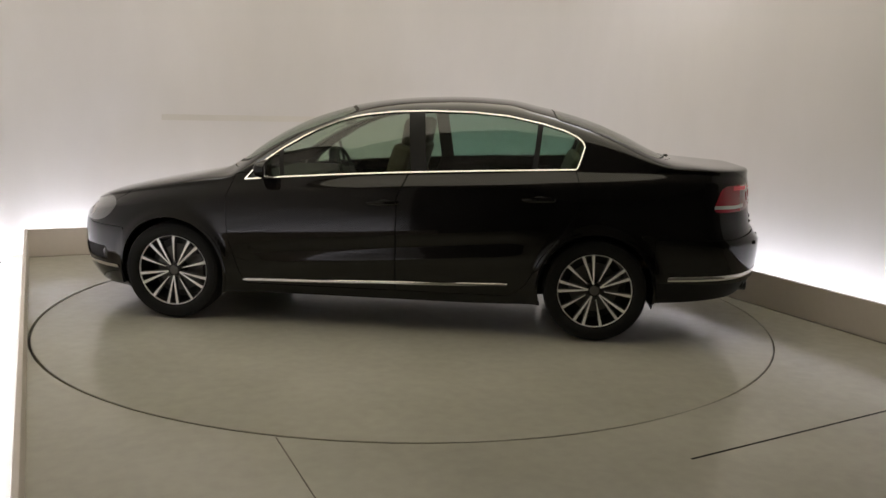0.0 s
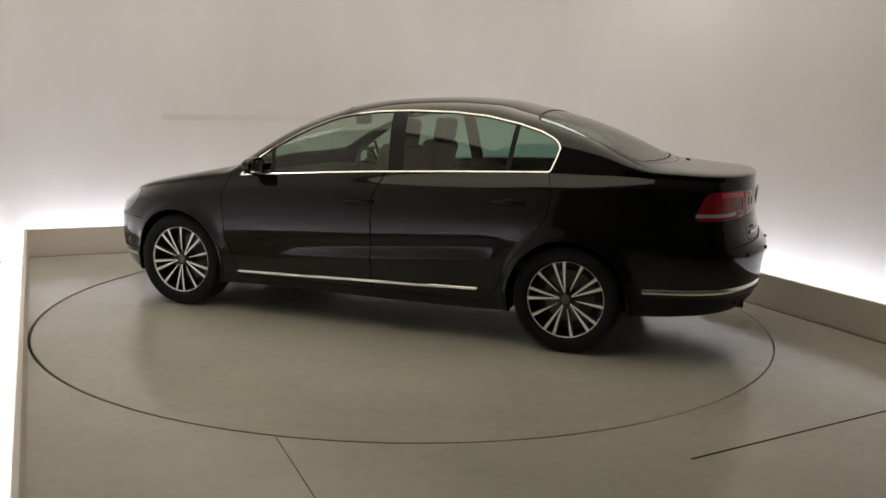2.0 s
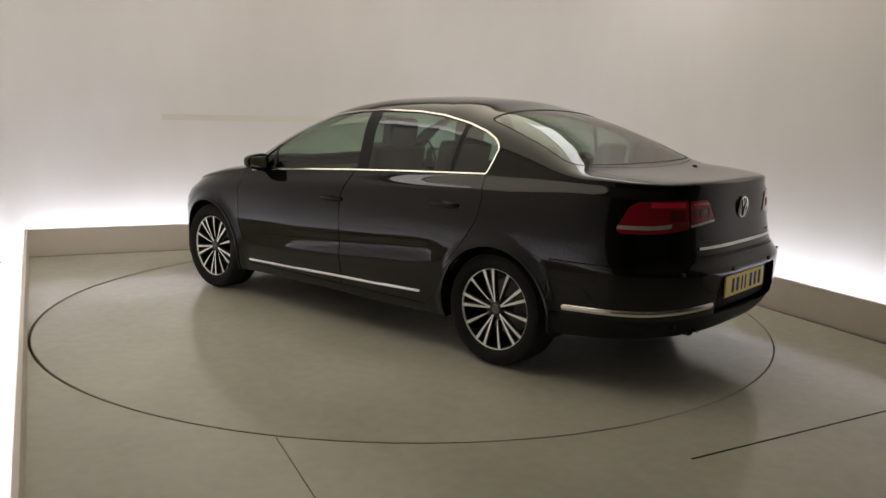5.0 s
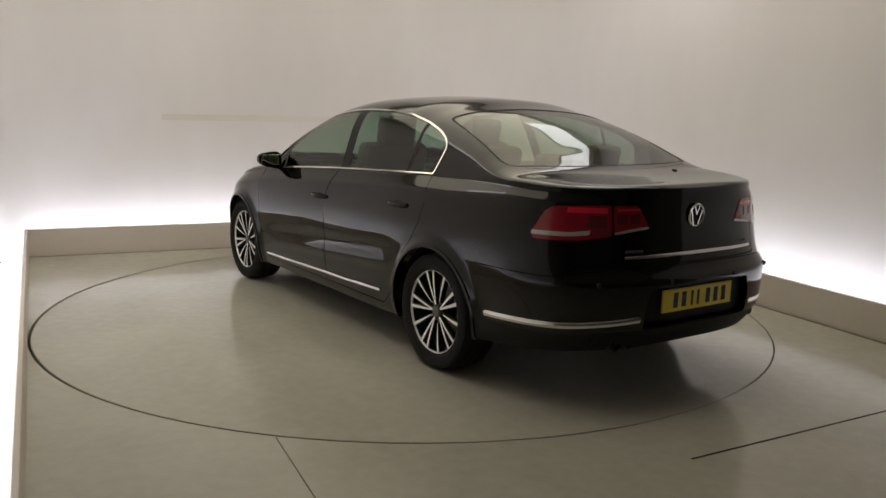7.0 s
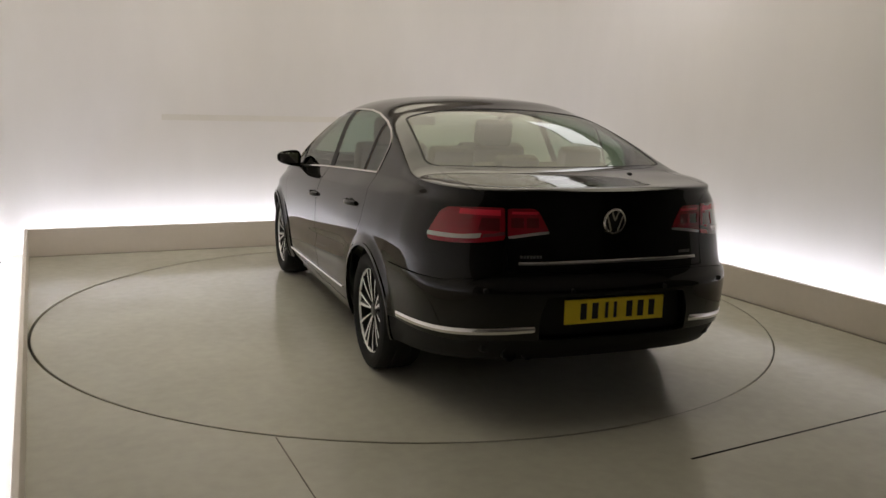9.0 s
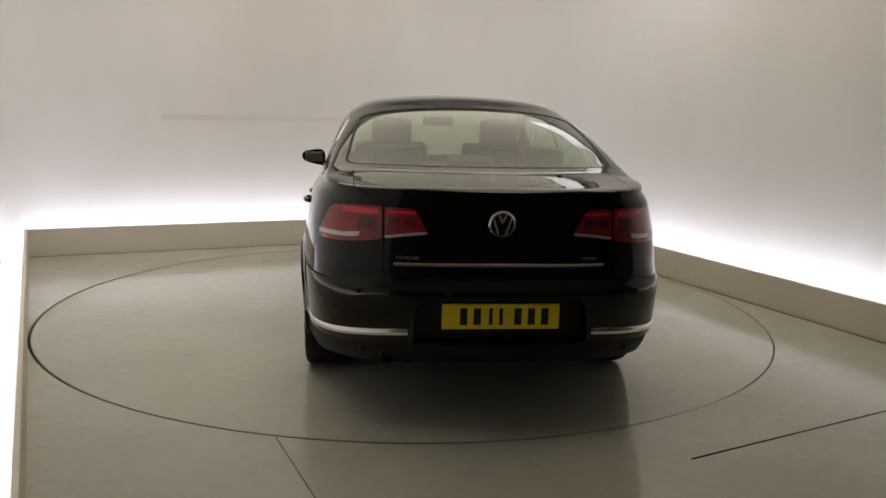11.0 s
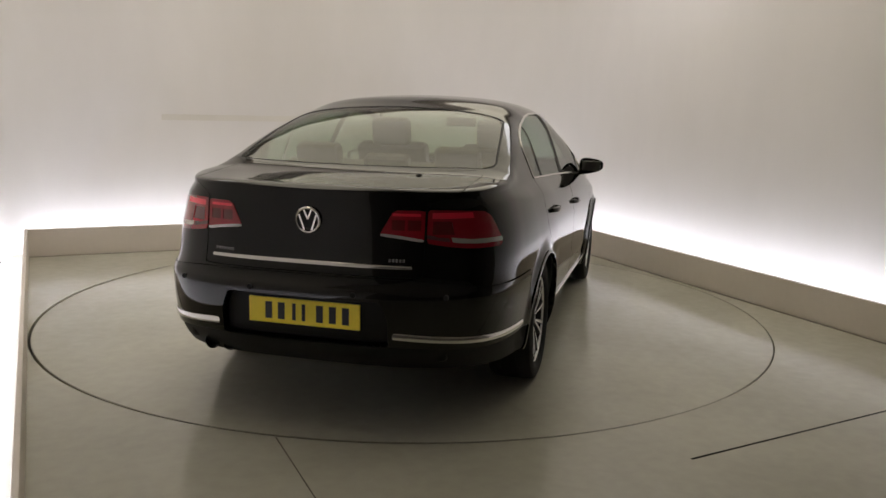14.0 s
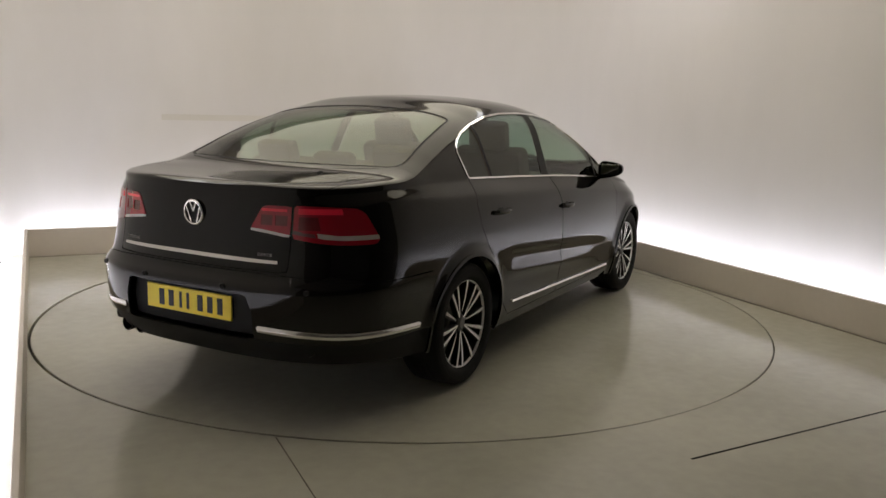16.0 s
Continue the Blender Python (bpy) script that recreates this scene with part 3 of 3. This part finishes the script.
shell.panel("rear_window", "rear_window", GLASS_REAR, car, (1, -1), lift=-.003, thick=0)
shell.panel("rear_window_seal", "rear_seal", BLACK, car, (1, -1), lift=-.001)
for nm, *_ in REGIONS:
    for piece, middle in shell.islands("gap_" + nm):
        for sides in (((1, -1),) if middle else ((1,), (-1,))):
            shell.panel("panel_gap", piece, GAP, car, sides, lift=-.006, thick=0)
doors = {}
stripes = [piece for piece, _ in shell.islands("lamp_clear")]
for s in (1, -1):
    front = doors["front", s] = shell.panel("front_door", "door_f", PAINT, car, (s,))
    rear = doors["rear", s] = shell.panel("rear_door", "door_r", PAINT, car, (s,))
    shell.panel("window_pane", "pane", GLASS, front, (s,), -.004, 0, "tinted front side window", lambda x, y, z: x > -.2)
    shell.panel("window_pane", "pane", GLASS_DARK, rear, (s,), -.004, 0, "tinted rear side window", lambda x, y, z: -.975 < x < -.2)
    shell.panel("quarter_pane", "pane", GLASS_DARK, rear, (s,), -.004, 0, "small tinted quarter window", lambda x, y, z: x < -.97)
    for lo, hi in ((.3, 1), (-.6, .3), (-2, -.6)):
        shell.panel("window_pillar", "pillar", BLACK, car, (s,), -.001, 0, "gloss black window pillar", lambda x, y, z, lo=lo, hi=hi: lo < x < hi)
    shell.panel("window_trim", "trim", CHROME, car, (s,), .004, .012, "chrome window surround", None, lambda x, y, z: .40 - 60 * DLO(np.array([x]), np.array([z]))[0] * .3)
    shell.panel("sill_strip", "side_strip", CHROME, car, (s,), .008, .012, "thin chrome sill strip", None, lambda x, y, z: .5 + 50 * (z - (.286 + (.88 - x) * .0292)))
    shell.panel("bumper_strip", "bumper_strip", CHROME, bumper, (s,), .009, .014, "chrome bumper strip", None, lambda x, y, z: .3 + 40 * (z - float(STRIP_Z(x))))
    fog = shell.panel("fog_recess", "fog_recess", BLACK, nose, (s,), -.012, -.012, "black fog lamp opening")
    fx, fy = lower(0, .62, np.array([.40]), .7)
    bm = bmesh.new()
    bmesh.ops.create_uvsphere(bm, u_segments=24, v_segments=12, radius=.036, matrix=Matrix.Translation((float(fx[0]) - .012, s * (float(fy[0]) - .010), .398)) @ Matrix.Diagonal((.6, .6, 1, 1)))
    part("fog_lamp", bm, HEADLAMP, fog, "round clear fog lamp", True)
    shell.panel("fog_strip", "fog_strip", CHROME, nose, (s,), .006, .012, "chrome strip")
    lamp = shell.panel("tail_lamp", "lamp_out", LAMP_DARK, car, (s,), .004, .02, "dark red outer tail lamp")
    shell.panel("lamp_lens", "lamp_core", LAMP_RED, lamp, (s,), .005, .012, "red lens")
    for stripe in stripes:
        shell.panel("lamp_stripe", stripe, LAMP_PINK, lamp, (s,), .005, .012, "pale red lens stripe")
    shell.panel("indicator_lens", "lamp_tip", LAMP_CLEAR, lamp, (s,), .006, .012, "clear lens tip")
    shell.panel("lamp_cell", "lamp_cell", LAMP_CELL, lamp, (s,), .001, .008, "dark red lamp cell")
    lamp = shell.panel("tail_lamp", "lamp_in", LAMP_DARK, car, (s,), .004, .02, "dark red inner tail lamp on the boot lid")
    shell.panel("reversing_lens", "lamp_clear_in", LAMP_CLEAR, lamp, (s,), .006, .012, "clear lens stripe")
    shell.panel("lamp_lens", "lamp_core_in", LAMP_RED, lamp, (s,), .005, .012, "red lens")
    for lo, hi in ((.0, .433), (.433, 1)):
        shell.panel("lamp_cell", "lamp_cell_in", LAMP_CELL, lamp, (s,), .001, .008, "dark red lamp cell", lambda x, y, z, lo=lo, hi=hi: lo < y < hi)
    for k in (1, -1):
        shell.panel("arch_lip", "arch_lip", PAINT, car, (s,), .006, .02, "rolled wheel arch edge", lambda x, y, z, k=k: x * k > 0, lambda x, y, z, k=k: .15 + 7 * (math.hypot(x - k * AXLE, z - HUB_Z) - ARCH_R - .008))
    head = shell.panel("headlight", "headlamp", HEADLAMP, car, (s,), .002, .02, "clear headlamp")
    shell.panel("reflector", "headlamp_core", LAMP_CLEAR, head, (s,), .001, .01, "bright round reflector")
shell.panel("boot_strip", "lid_strip", CHROME, car, (1, -1), .007, .012, "chrome strip on the boot lid", None, lambda x, y, z: .30 + 50 * (z - .744))


# ---------------------------------------------------------------- wheels
def lathe(bm, profile, n=64):
    """Turns (radius, y) pairs round the y axis."""
    rings = [[bm.verts.new((r * math.cos(2 * math.pi * i / n), y, r * math.sin(2 * math.pi * i / n))) for i in range(n)] for r, y in profile]
    for a, b in zip(rings[:-1], rings[1:]):
        for i in range(n):
            j = (i + 1) % n
            bm.faces.new((a[i], a[j], b[j], b[i]))
    return rings


def build_wheel():
    bm = bmesh.new()
    lathe(bm, [(.214, -.10), (.220, .03), (.225, .085), (.219, .088), (.213, .06), (.200, -.05), (.05, -.06), (.001, -.06)])
    wheel = part("wheel", bm, RIMBLACK, None, "black and machined alloy wheel", True)
    bm = bmesh.new()
    lathe(bm, [(.220, -.11), (.250, -.118), (.300, -.112), (.3155, -.09), (.318, -.05), (.3172, -.046), (.312, -.044), (.312, -.038), (.3178, -.036), (.318, -.004), (.312, -.002), (.312, .004),
               (.318, .006), (.3178, .036), (.312, .038), (.312, .044), (.3172, .046), (.318, .05), (.3155, .09), (.306, .108), (.288, .1155), (.284, .1145), (.278, .1165), (.258, .117), (.242, .110), (.234, .101), (.226, .092)])
    part("tyre", bm, RUBBER, wheel, "black rubber tyre", True)
    bm = bmesh.new()
    lathe(bm, [(.2255, .086), (.2285, .096), (.2275, .0985), (.2255, .0975), (.223, .090), (.222, .06)])
    part("rim_lip", bm, ALLOY, wheel, "machined rim edge", True)

    def spoke(ang, r0, r1, w0, w1, off0, off1):
        bm = bmesh.new()
        rows = []
        for k in range(6):
            f = k / 5
            r, w, o = r0 + (r1 - r0) * f, w0 + (w1 - w0) * f, off0 + (off1 - off0) * f
            yf = .078 + .016 * math.sin(f * math.pi * .5)
            rows.append([(r, o - w, yf - .030), (r, o - w, yf - .003), (r, o - w + .003, yf), (r, o + w - .003, yf), (r, o + w, yf - .003), (r, o + w, yf - .030)])
        vs = [[bm.verts.new((a * math.cos(ang) - o * math.sin(ang), y, a * math.sin(ang) + o * math.cos(ang))) for a, o, y in row] for row in rows]
        for a, b in zip(vs[:-1], vs[1:]):
            for i in range(5):
                bm.faces.new((a[i], a[i + 1], b[i + 1], b[i])).material_index = 0 if i == 2 else 1
        bm.faces.new(vs[0])
        bm.faces.new(vs[-1][::-1])
        bmesh.ops.recalc_face_normals(bm, faces=bm.faces)
        part("spoke", bm, ALLOY, wheel, "machined alloy spoke with black sides").data.materials.append(RIMBLACK)
    for g in range(5):
        a = 2 * math.pi * g / 5
        spoke(a - .14, .034, .2225, .0070, .0128, .004, 0)
        spoke(a + .14, .034, .2225, .0070, .0128, -.004, 0)
        spoke(a + math.pi / 5, .064, .2225, .0055, .0128, 0, 0)
    bm = bmesh.new()
    lathe(bm, [(.050, .04), (.048, .070), (.042, .078), (.030, .080), (.028, .076)], 40)
    part("hub", bm, RIMBLACK, wheel, "", True)
    bm = bmesh.new()
    lathe(bm, [(.030, .07), (.029, .083), (.024, .086), (.022, .084), (.001, .084)], 40)
    part("hub_cap", bm, STEEL, wheel, "grey metal hub cap", True)
    for g in range(5):
        a = 2 * math.pi * g / 5 + math.pi / 5
        bm = bmesh.new()
        bmesh.ops.create_cone(bm, cap_ends=True, segments=6, radius1=.009, radius2=.008, depth=.02,
                              matrix=Matrix.Translation((.052 * math.cos(a), .060, .052 * math.sin(a))) @ pose(0, 0, 0, 90))
        part("wheel_bolt", bm, STEEL, wheel)
    return wheel


first = build_wheel()
for k, (xc, s) in enumerate(((AXLE, 1), (-AXLE, 1), (AXLE, -1), (-AXLE, -1))):
    spin = (-56, -5.5, -30, -62)[k]
    m = pose(xc, s * .772, HUB_Z, 0, 0, 0 if s > 0 else 180) @ pose(0, 0, 0, 0, spin, 0)
    w = first if k == 0 else copy_thing(first, m)
    w.parent = car
    w.matrix_basis = m
    bm = bmesh.new()
    lathe(bm, [(.155, -.01), (.155, .006), (.05, .006)], 48)
    disc = part("brake_disc", bm, STEEL, car, "steel brake disc", True)
    disc.matrix_basis = pose(xc, s * .74, HUB_Z, 0, 0, 0 if s > 0 else 180)
    bm = bmesh.new()
    box(bm, -.045, .045, -.03, .03, .085, .175, .012)
    grip = part("brake_caliper", bm, STEEL, car, "grey brake caliper", True)
    grip.matrix_basis = pose(xc, s * .745, HUB_Z) @ pose(0, 0, 0, 0, -68, 0)
    # arch liner
    bm = bmesh.new()
    rows = []
    for y in (.52, .85):
        rows.append([bm.verts.new((xc + .366 * math.cos(a), s * y, HUB_Z + .004 + .366 * math.sin(a))) for a in np.linspace(-.30, math.pi + .30, 40)])
    for i in range(39):
        bm.faces.new((rows[0][i], rows[0][i + 1], rows[1][i + 1], rows[1][i]))
    bm.faces.new(rows[0])
    part("arch_liner", bm, BLACK, car, "black wheel arch liner")


# ---------------------------------------------------------------- underside, cabin
bm = bmesh.new()
box(bm, -1.9, 1.95, -.58, .58, .21, .42, .03)
box(bm, -2.30, -1.92, -.62, .62, .33, .44, .02)
box(bm, -.95, .93, -.84, .84, .205, .30, .02)
part("underbody", bm, BLACK, car, "black underbody")
bm = bmesh.new()
box(bm, -1.75, 1.05, -.70, .70, .44, .50, .02)
box(bm, -2.0, -1.72, -.62, .62, .5, 1.04, .02)
part("cabin_floor", bm, LEATHER, car)
bm = bmesh.new()
box(bm, .55, 1.02, -.72, .72, .62, .93, .06)
part("dashboard", bm, BLACK, car, "dark dashboard")
bm = bmesh.new()
box(bm, -1.78, -1.42, -.62, .62, .98, 1.03, .02)
part("parcel_shelf", bm, LEATHER, car, "dark parcel shelf")


def cushion(bm, w, d, h, m, bevel=.05):
    geo = bmesh.ops.create_cube(bm, size=1, matrix=m @ Matrix.Diagonal((d, w, h, 1)))
    bmesh.ops.bevel(bm, geom=list({e for v in geo["verts"] for e in v.link_edges}), offset=bevel, segments=3, profile=.6, affect="EDGES")


def build_seat(x, y):
    bm = bmesh.new()
    cushion(bm, .50, .52, .16, pose(x + .18, y, .56, 0, -6), .05)
    seat = part("front_seat", bm, LEATHER, car, "dark brown upholstered front seat", True)
    bm = bmesh.new()
    cushion(bm, .50, .13, .62, pose(x - .14, y, .86, 0, -16), .05)
    part("backrest", bm, LEATHER, seat, "", True)
    bm = bmesh.new()
    cushion(bm, .27, .10, .19, pose(x - .25, y, 1.235, 0, -10), .045)
    part("headrest", bm, LEATHER, seat, "", True)
    for k in (-.06, .06):
        bm = bmesh.new()
        bmesh.ops.create_cone(bm, cap_ends=True, segments=10, radius1=.007, radius2=.007, depth=.16, matrix=pose(x - .235, y + k, 1.14, 0, -10))
        part("headrest_post", bm, STEEL, seat)


build_seat(.12, .37)
build_seat(.12, -.37)
bm = bmesh.new()
cushion(bm, 1.26, .50, .18, pose(-.80, 0, .58, 0, -6), .05)
bench = part("rear_seat", bm, LEATHER, car, "dark brown upholstered rear bench", True)
bm = bmesh.new()
cushion(bm, 1.26, .14, .60, pose(-1.16, 0, .82, 0, -22), .05)
part("backrest", bm, LEATHER, bench, "", True)
for y in (-.40, 0, .40):
    bm = bmesh.new()
    cushion(bm, .26, .09, .15 if y else .11, pose(-1.30, y, 1.13 if y else 1.10, 0, -15), .04)
    part("headrest", bm, LEATHER, bench, "", True)
bm = bmesh.new()
prof = [(.185 + .014 * math.cos(a), .014 * math.sin(a)) for a in np.linspace(0, 2 * math.pi, 9)]
lathe(bm, prof, 40)
box(bm, -.18, .18, -.012, .012, -.03, .03, .006)
box(bm, -.03, .03, -.012, .012, -.18, 0, .006)
wheel_s = part("steering_wheel", bm, BLACK, car, "dark steering wheel", True)
wheel_s.matrix_basis = pose(.48, -.37, .90, 0, 0, 90) @ pose(0, 0, 0, 22)
bm = bmesh.new()
box(bm, .36, .385, -.11, .11, 1.27, 1.335, .008)
part("rear_view_mirror", bm, BLACK, car)


# ---------------------------------------------------------------- mirrors, handles, plate, badge
def build_mirror(s):
    bm = bmesh.new()
    g = bmesh.ops.create_uvsphere(bm, u_segments=32, v_segments=20, radius=1)
    for v in g["verts"]:
        x, y, z = v.co
        k = lambda q, n: math.copysign(abs(q) ** n, q)
        x, y, z = k(x, .8), k(y, .62), k(z, .7)
        v.co = (max(x, -.30) * .11, y * .112, z * (.070 - .020 * y) + .006 * y)
    shell_m = part("door_mirror", bm, PAINT, car, "black door mirror housing", True)
    shell_m.matrix_basis = pose(.712, s * .930, 1.0) @ Matrix.Diagonal((.56, .80 * s, .80, 1))
    bm = bmesh.new()
    cushion(bm, .165, .006, .092, pose(-.036, .0, 0), .002)
    part("mirror_glass", bm, MIRROR, shell_m, "mirror glass")
    bm = bmesh.new()
    box(bm, -.02, .06, -.18, -.06, -.085, -.045, .012)
    part("mirror_arm", bm, PAINT, shell_m, "", True)


def surface_y(x, z):
    return float(side_y(x, z, float(SHOULDER_Z(x))))


def build_handle(s, x0, z0, door):
    y = surface_y(x0, z0)
    bm = bmesh.new()
    n = 14
    rows = []
    for i in range(n + 1):
        f = i / n
        x = x0 + (f - .5) * .205
        bow = .030 * math.sin(math.pi * f) ** .45
        hgt = .0125 + .004 * math.sin(math.pi * f)
        rows.append([bm.verts.new((x, s * (y + a), z0 + b + .004 * (.5 - f))) for a, b in ((bow - .012, -hgt), (bow + .004, -hgt * .7), (bow + .008, 0), (bow + .004, hgt * .8), (bow - .012, hgt))])
    for a, b in zip(rows[:-1], rows[1:]):
        for i in range(5):
            bm.faces.new((a[i], a[(i + 1) % 5], b[(i + 1) % 5], b[i]))
    bmesh.ops.recalc_face_normals(bm, faces=bm.faces)
    part("door_handle", bm, PAINT, door, "black door handle", True)
    bm = bmesh.new()
    g = bmesh.ops.create_uvsphere(bm, u_segments=20, v_segments=12, radius=1)
    for v in g["verts"]:
        v.co = (x0 - .01 + v.co.x * .058, s * (y - .003 + v.co.y * .006), z0 - .012 + v.co.z * .036)
    part("handle_recess", bm, BLACK, door, "", True)


for s in (1, -1):
    build_mirror(s)
    build_handle(s, -.03, .815, doors["front", s])
    build_handle(s, -.99, .868, doors["rear", s])

PLATE_X = float(TAIL(.52)) + .028
bm = bmesh.new()
box(bm, PLATE_X - .004, PLATE_X + .006, -.26, .26, .467, .580, .002)
plate = part("number_plate", bm, PLATE, car, "yellow rear number plate with dark characters")
for y in (.165, .105, .045, .0, -.075, -.135, -.195):
    w = .008 if abs(y) < .05 else .016
    bm = bmesh.new()
    box(bm, PLATE_X - .0052, PLATE_X - .0035, y - w, y + w, .486, .561)
    part("plate_bar", bm, INK, plate)

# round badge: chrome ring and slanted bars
bx, bz = float(TAIL(.925)), .925
bm = bmesh.new()
lathe(bm, [(.058, .0), (.060, -.008), (.055, -.013), (.049, -.011), (.047, -.004)], 48)
badge = part("badge", bm, CHROME, car, "round chrome badge on the boot lid", True)
badge.matrix_basis = pose(bx - .001, 0, bz, 0, 0, -90) @ pose(0, 0, 0, 3)
bm = bmesh.new()
lathe(bm, [(.048, -.003), (.001, -.003)], 32)
part("badge_field", bm, BLACK, badge)
for x0, z0, x1, z1 in ((-.040, .024, -.017, -.044), (.040, .024, .017, -.044), (-.017, .044, 0, .004), (.017, .044, 0, .004)):
    bm = bmesh.new()
    ln = math.hypot(x1 - x0, z1 - z0)
    m = pose((x0 + x1) / 2, -.006, (z0 + z1) / 2, 0, -math.degrees(math.atan2(z1 - z0, x1 - x0)), 0)
    bmesh.ops.create_cube(bm, size=1, matrix=m @ Matrix.Diagonal((ln, .006, .0085, 1)))
    part("badge_bar", bm, CHROME, badge)
# lettering at both ends of the boot lid's lower edge, as plain bars
for y0, count in ((.452, 7), (-.372, 5)):
    for k in range(count):
        bm = bmesh.new()
        y, zz = y0 - k * .0145, .7715
        x = float(TAIL(zz)) + L_TAIL - L_TAIL * (1 - (abs(y) / float(side_y(-2.3, zz, 1.03))) ** N_TAIL) ** (1 / N_TAIL)
        box(bm, x - .003, x + .012, y - .0048, y + .0048, zz - .0065, zz + .0065, .001)
        part("script_bar", bm, STEEL, car, "small dull metal lettering bar")
# exhaust tips
for y in (.40, .49):
    bm = bmesh.new()
    lathe(bm, [(.030, .10), (.034, .0), (.036, -.09), (.033, -.092), (.029, -.08), (.027, .05), (.001, .05)], 32)
    tip = part("exhaust_tip", bm, RIMBLACK, car, "dark exhaust tip", True)
    tip.matrix_basis = pose(-2.245, y, .330, 0, 0, -90)
# small knob at the front of the boot lid
bm = bmesh.new()
bmesh.ops.create_uvsphere(bm, u_segments=16, v_segments=8, radius=.014, matrix=pose(-1.90, -.36, 1.098) @ Matrix.Diagonal((1.4, 1, .7, 1)))
part("washer_nozzle", bm, BLACK, car, "small black nozzle", True)
# parking sensors in the rear bumper
for y in (.62, .24, -.24, -.62):
    zz = .628
    xx = next(x for x in np.linspace(-2.0, -2.47, 400) if x <= float(TAIL(zz)) + L_TAIL - L_TAIL * (1 - min(1, abs(y) / float(side_y(x, zz, 1.03))) ** N_TAIL) ** (1 / N_TAIL) + 1e-3)
    bm = bmesh.new()
    bmesh.ops.create_cone(bm, cap_ends=True, segments=20, radius1=.012, radius2=.011, depth=.016, matrix=pose(xx - .006, y, zz, 0, -90, 0))
    part("parking_sensor", bm, BLACK, bumper, "", True)


def motions():
    rows = []
    for t, a in HEADING:
        m = pose(0, 0, 0, 0, 0, a) @ pose(OFF_X, OFF_Y, 0)
        rows.append((t, m))
    walk(car, rows)
    walk(turntable, [(t, pose(0, 0, 0, 0, 0, a)) for t, a in HEADING])


OFF_X, OFF_Y = 0.1057, -0.2276
HEADING = [(0.0, 171.3), (1.0, 164.5), (2.0, 157.6), (3.0, 150.65), (4.0, 143.6), (5.5, 133.1), (7.0, 122.6),
           (9.0, 108.5), (10.8, 95.8), (12.5, 83.6), (14.5, 69.35), (16.0, 58.65)]
motions()
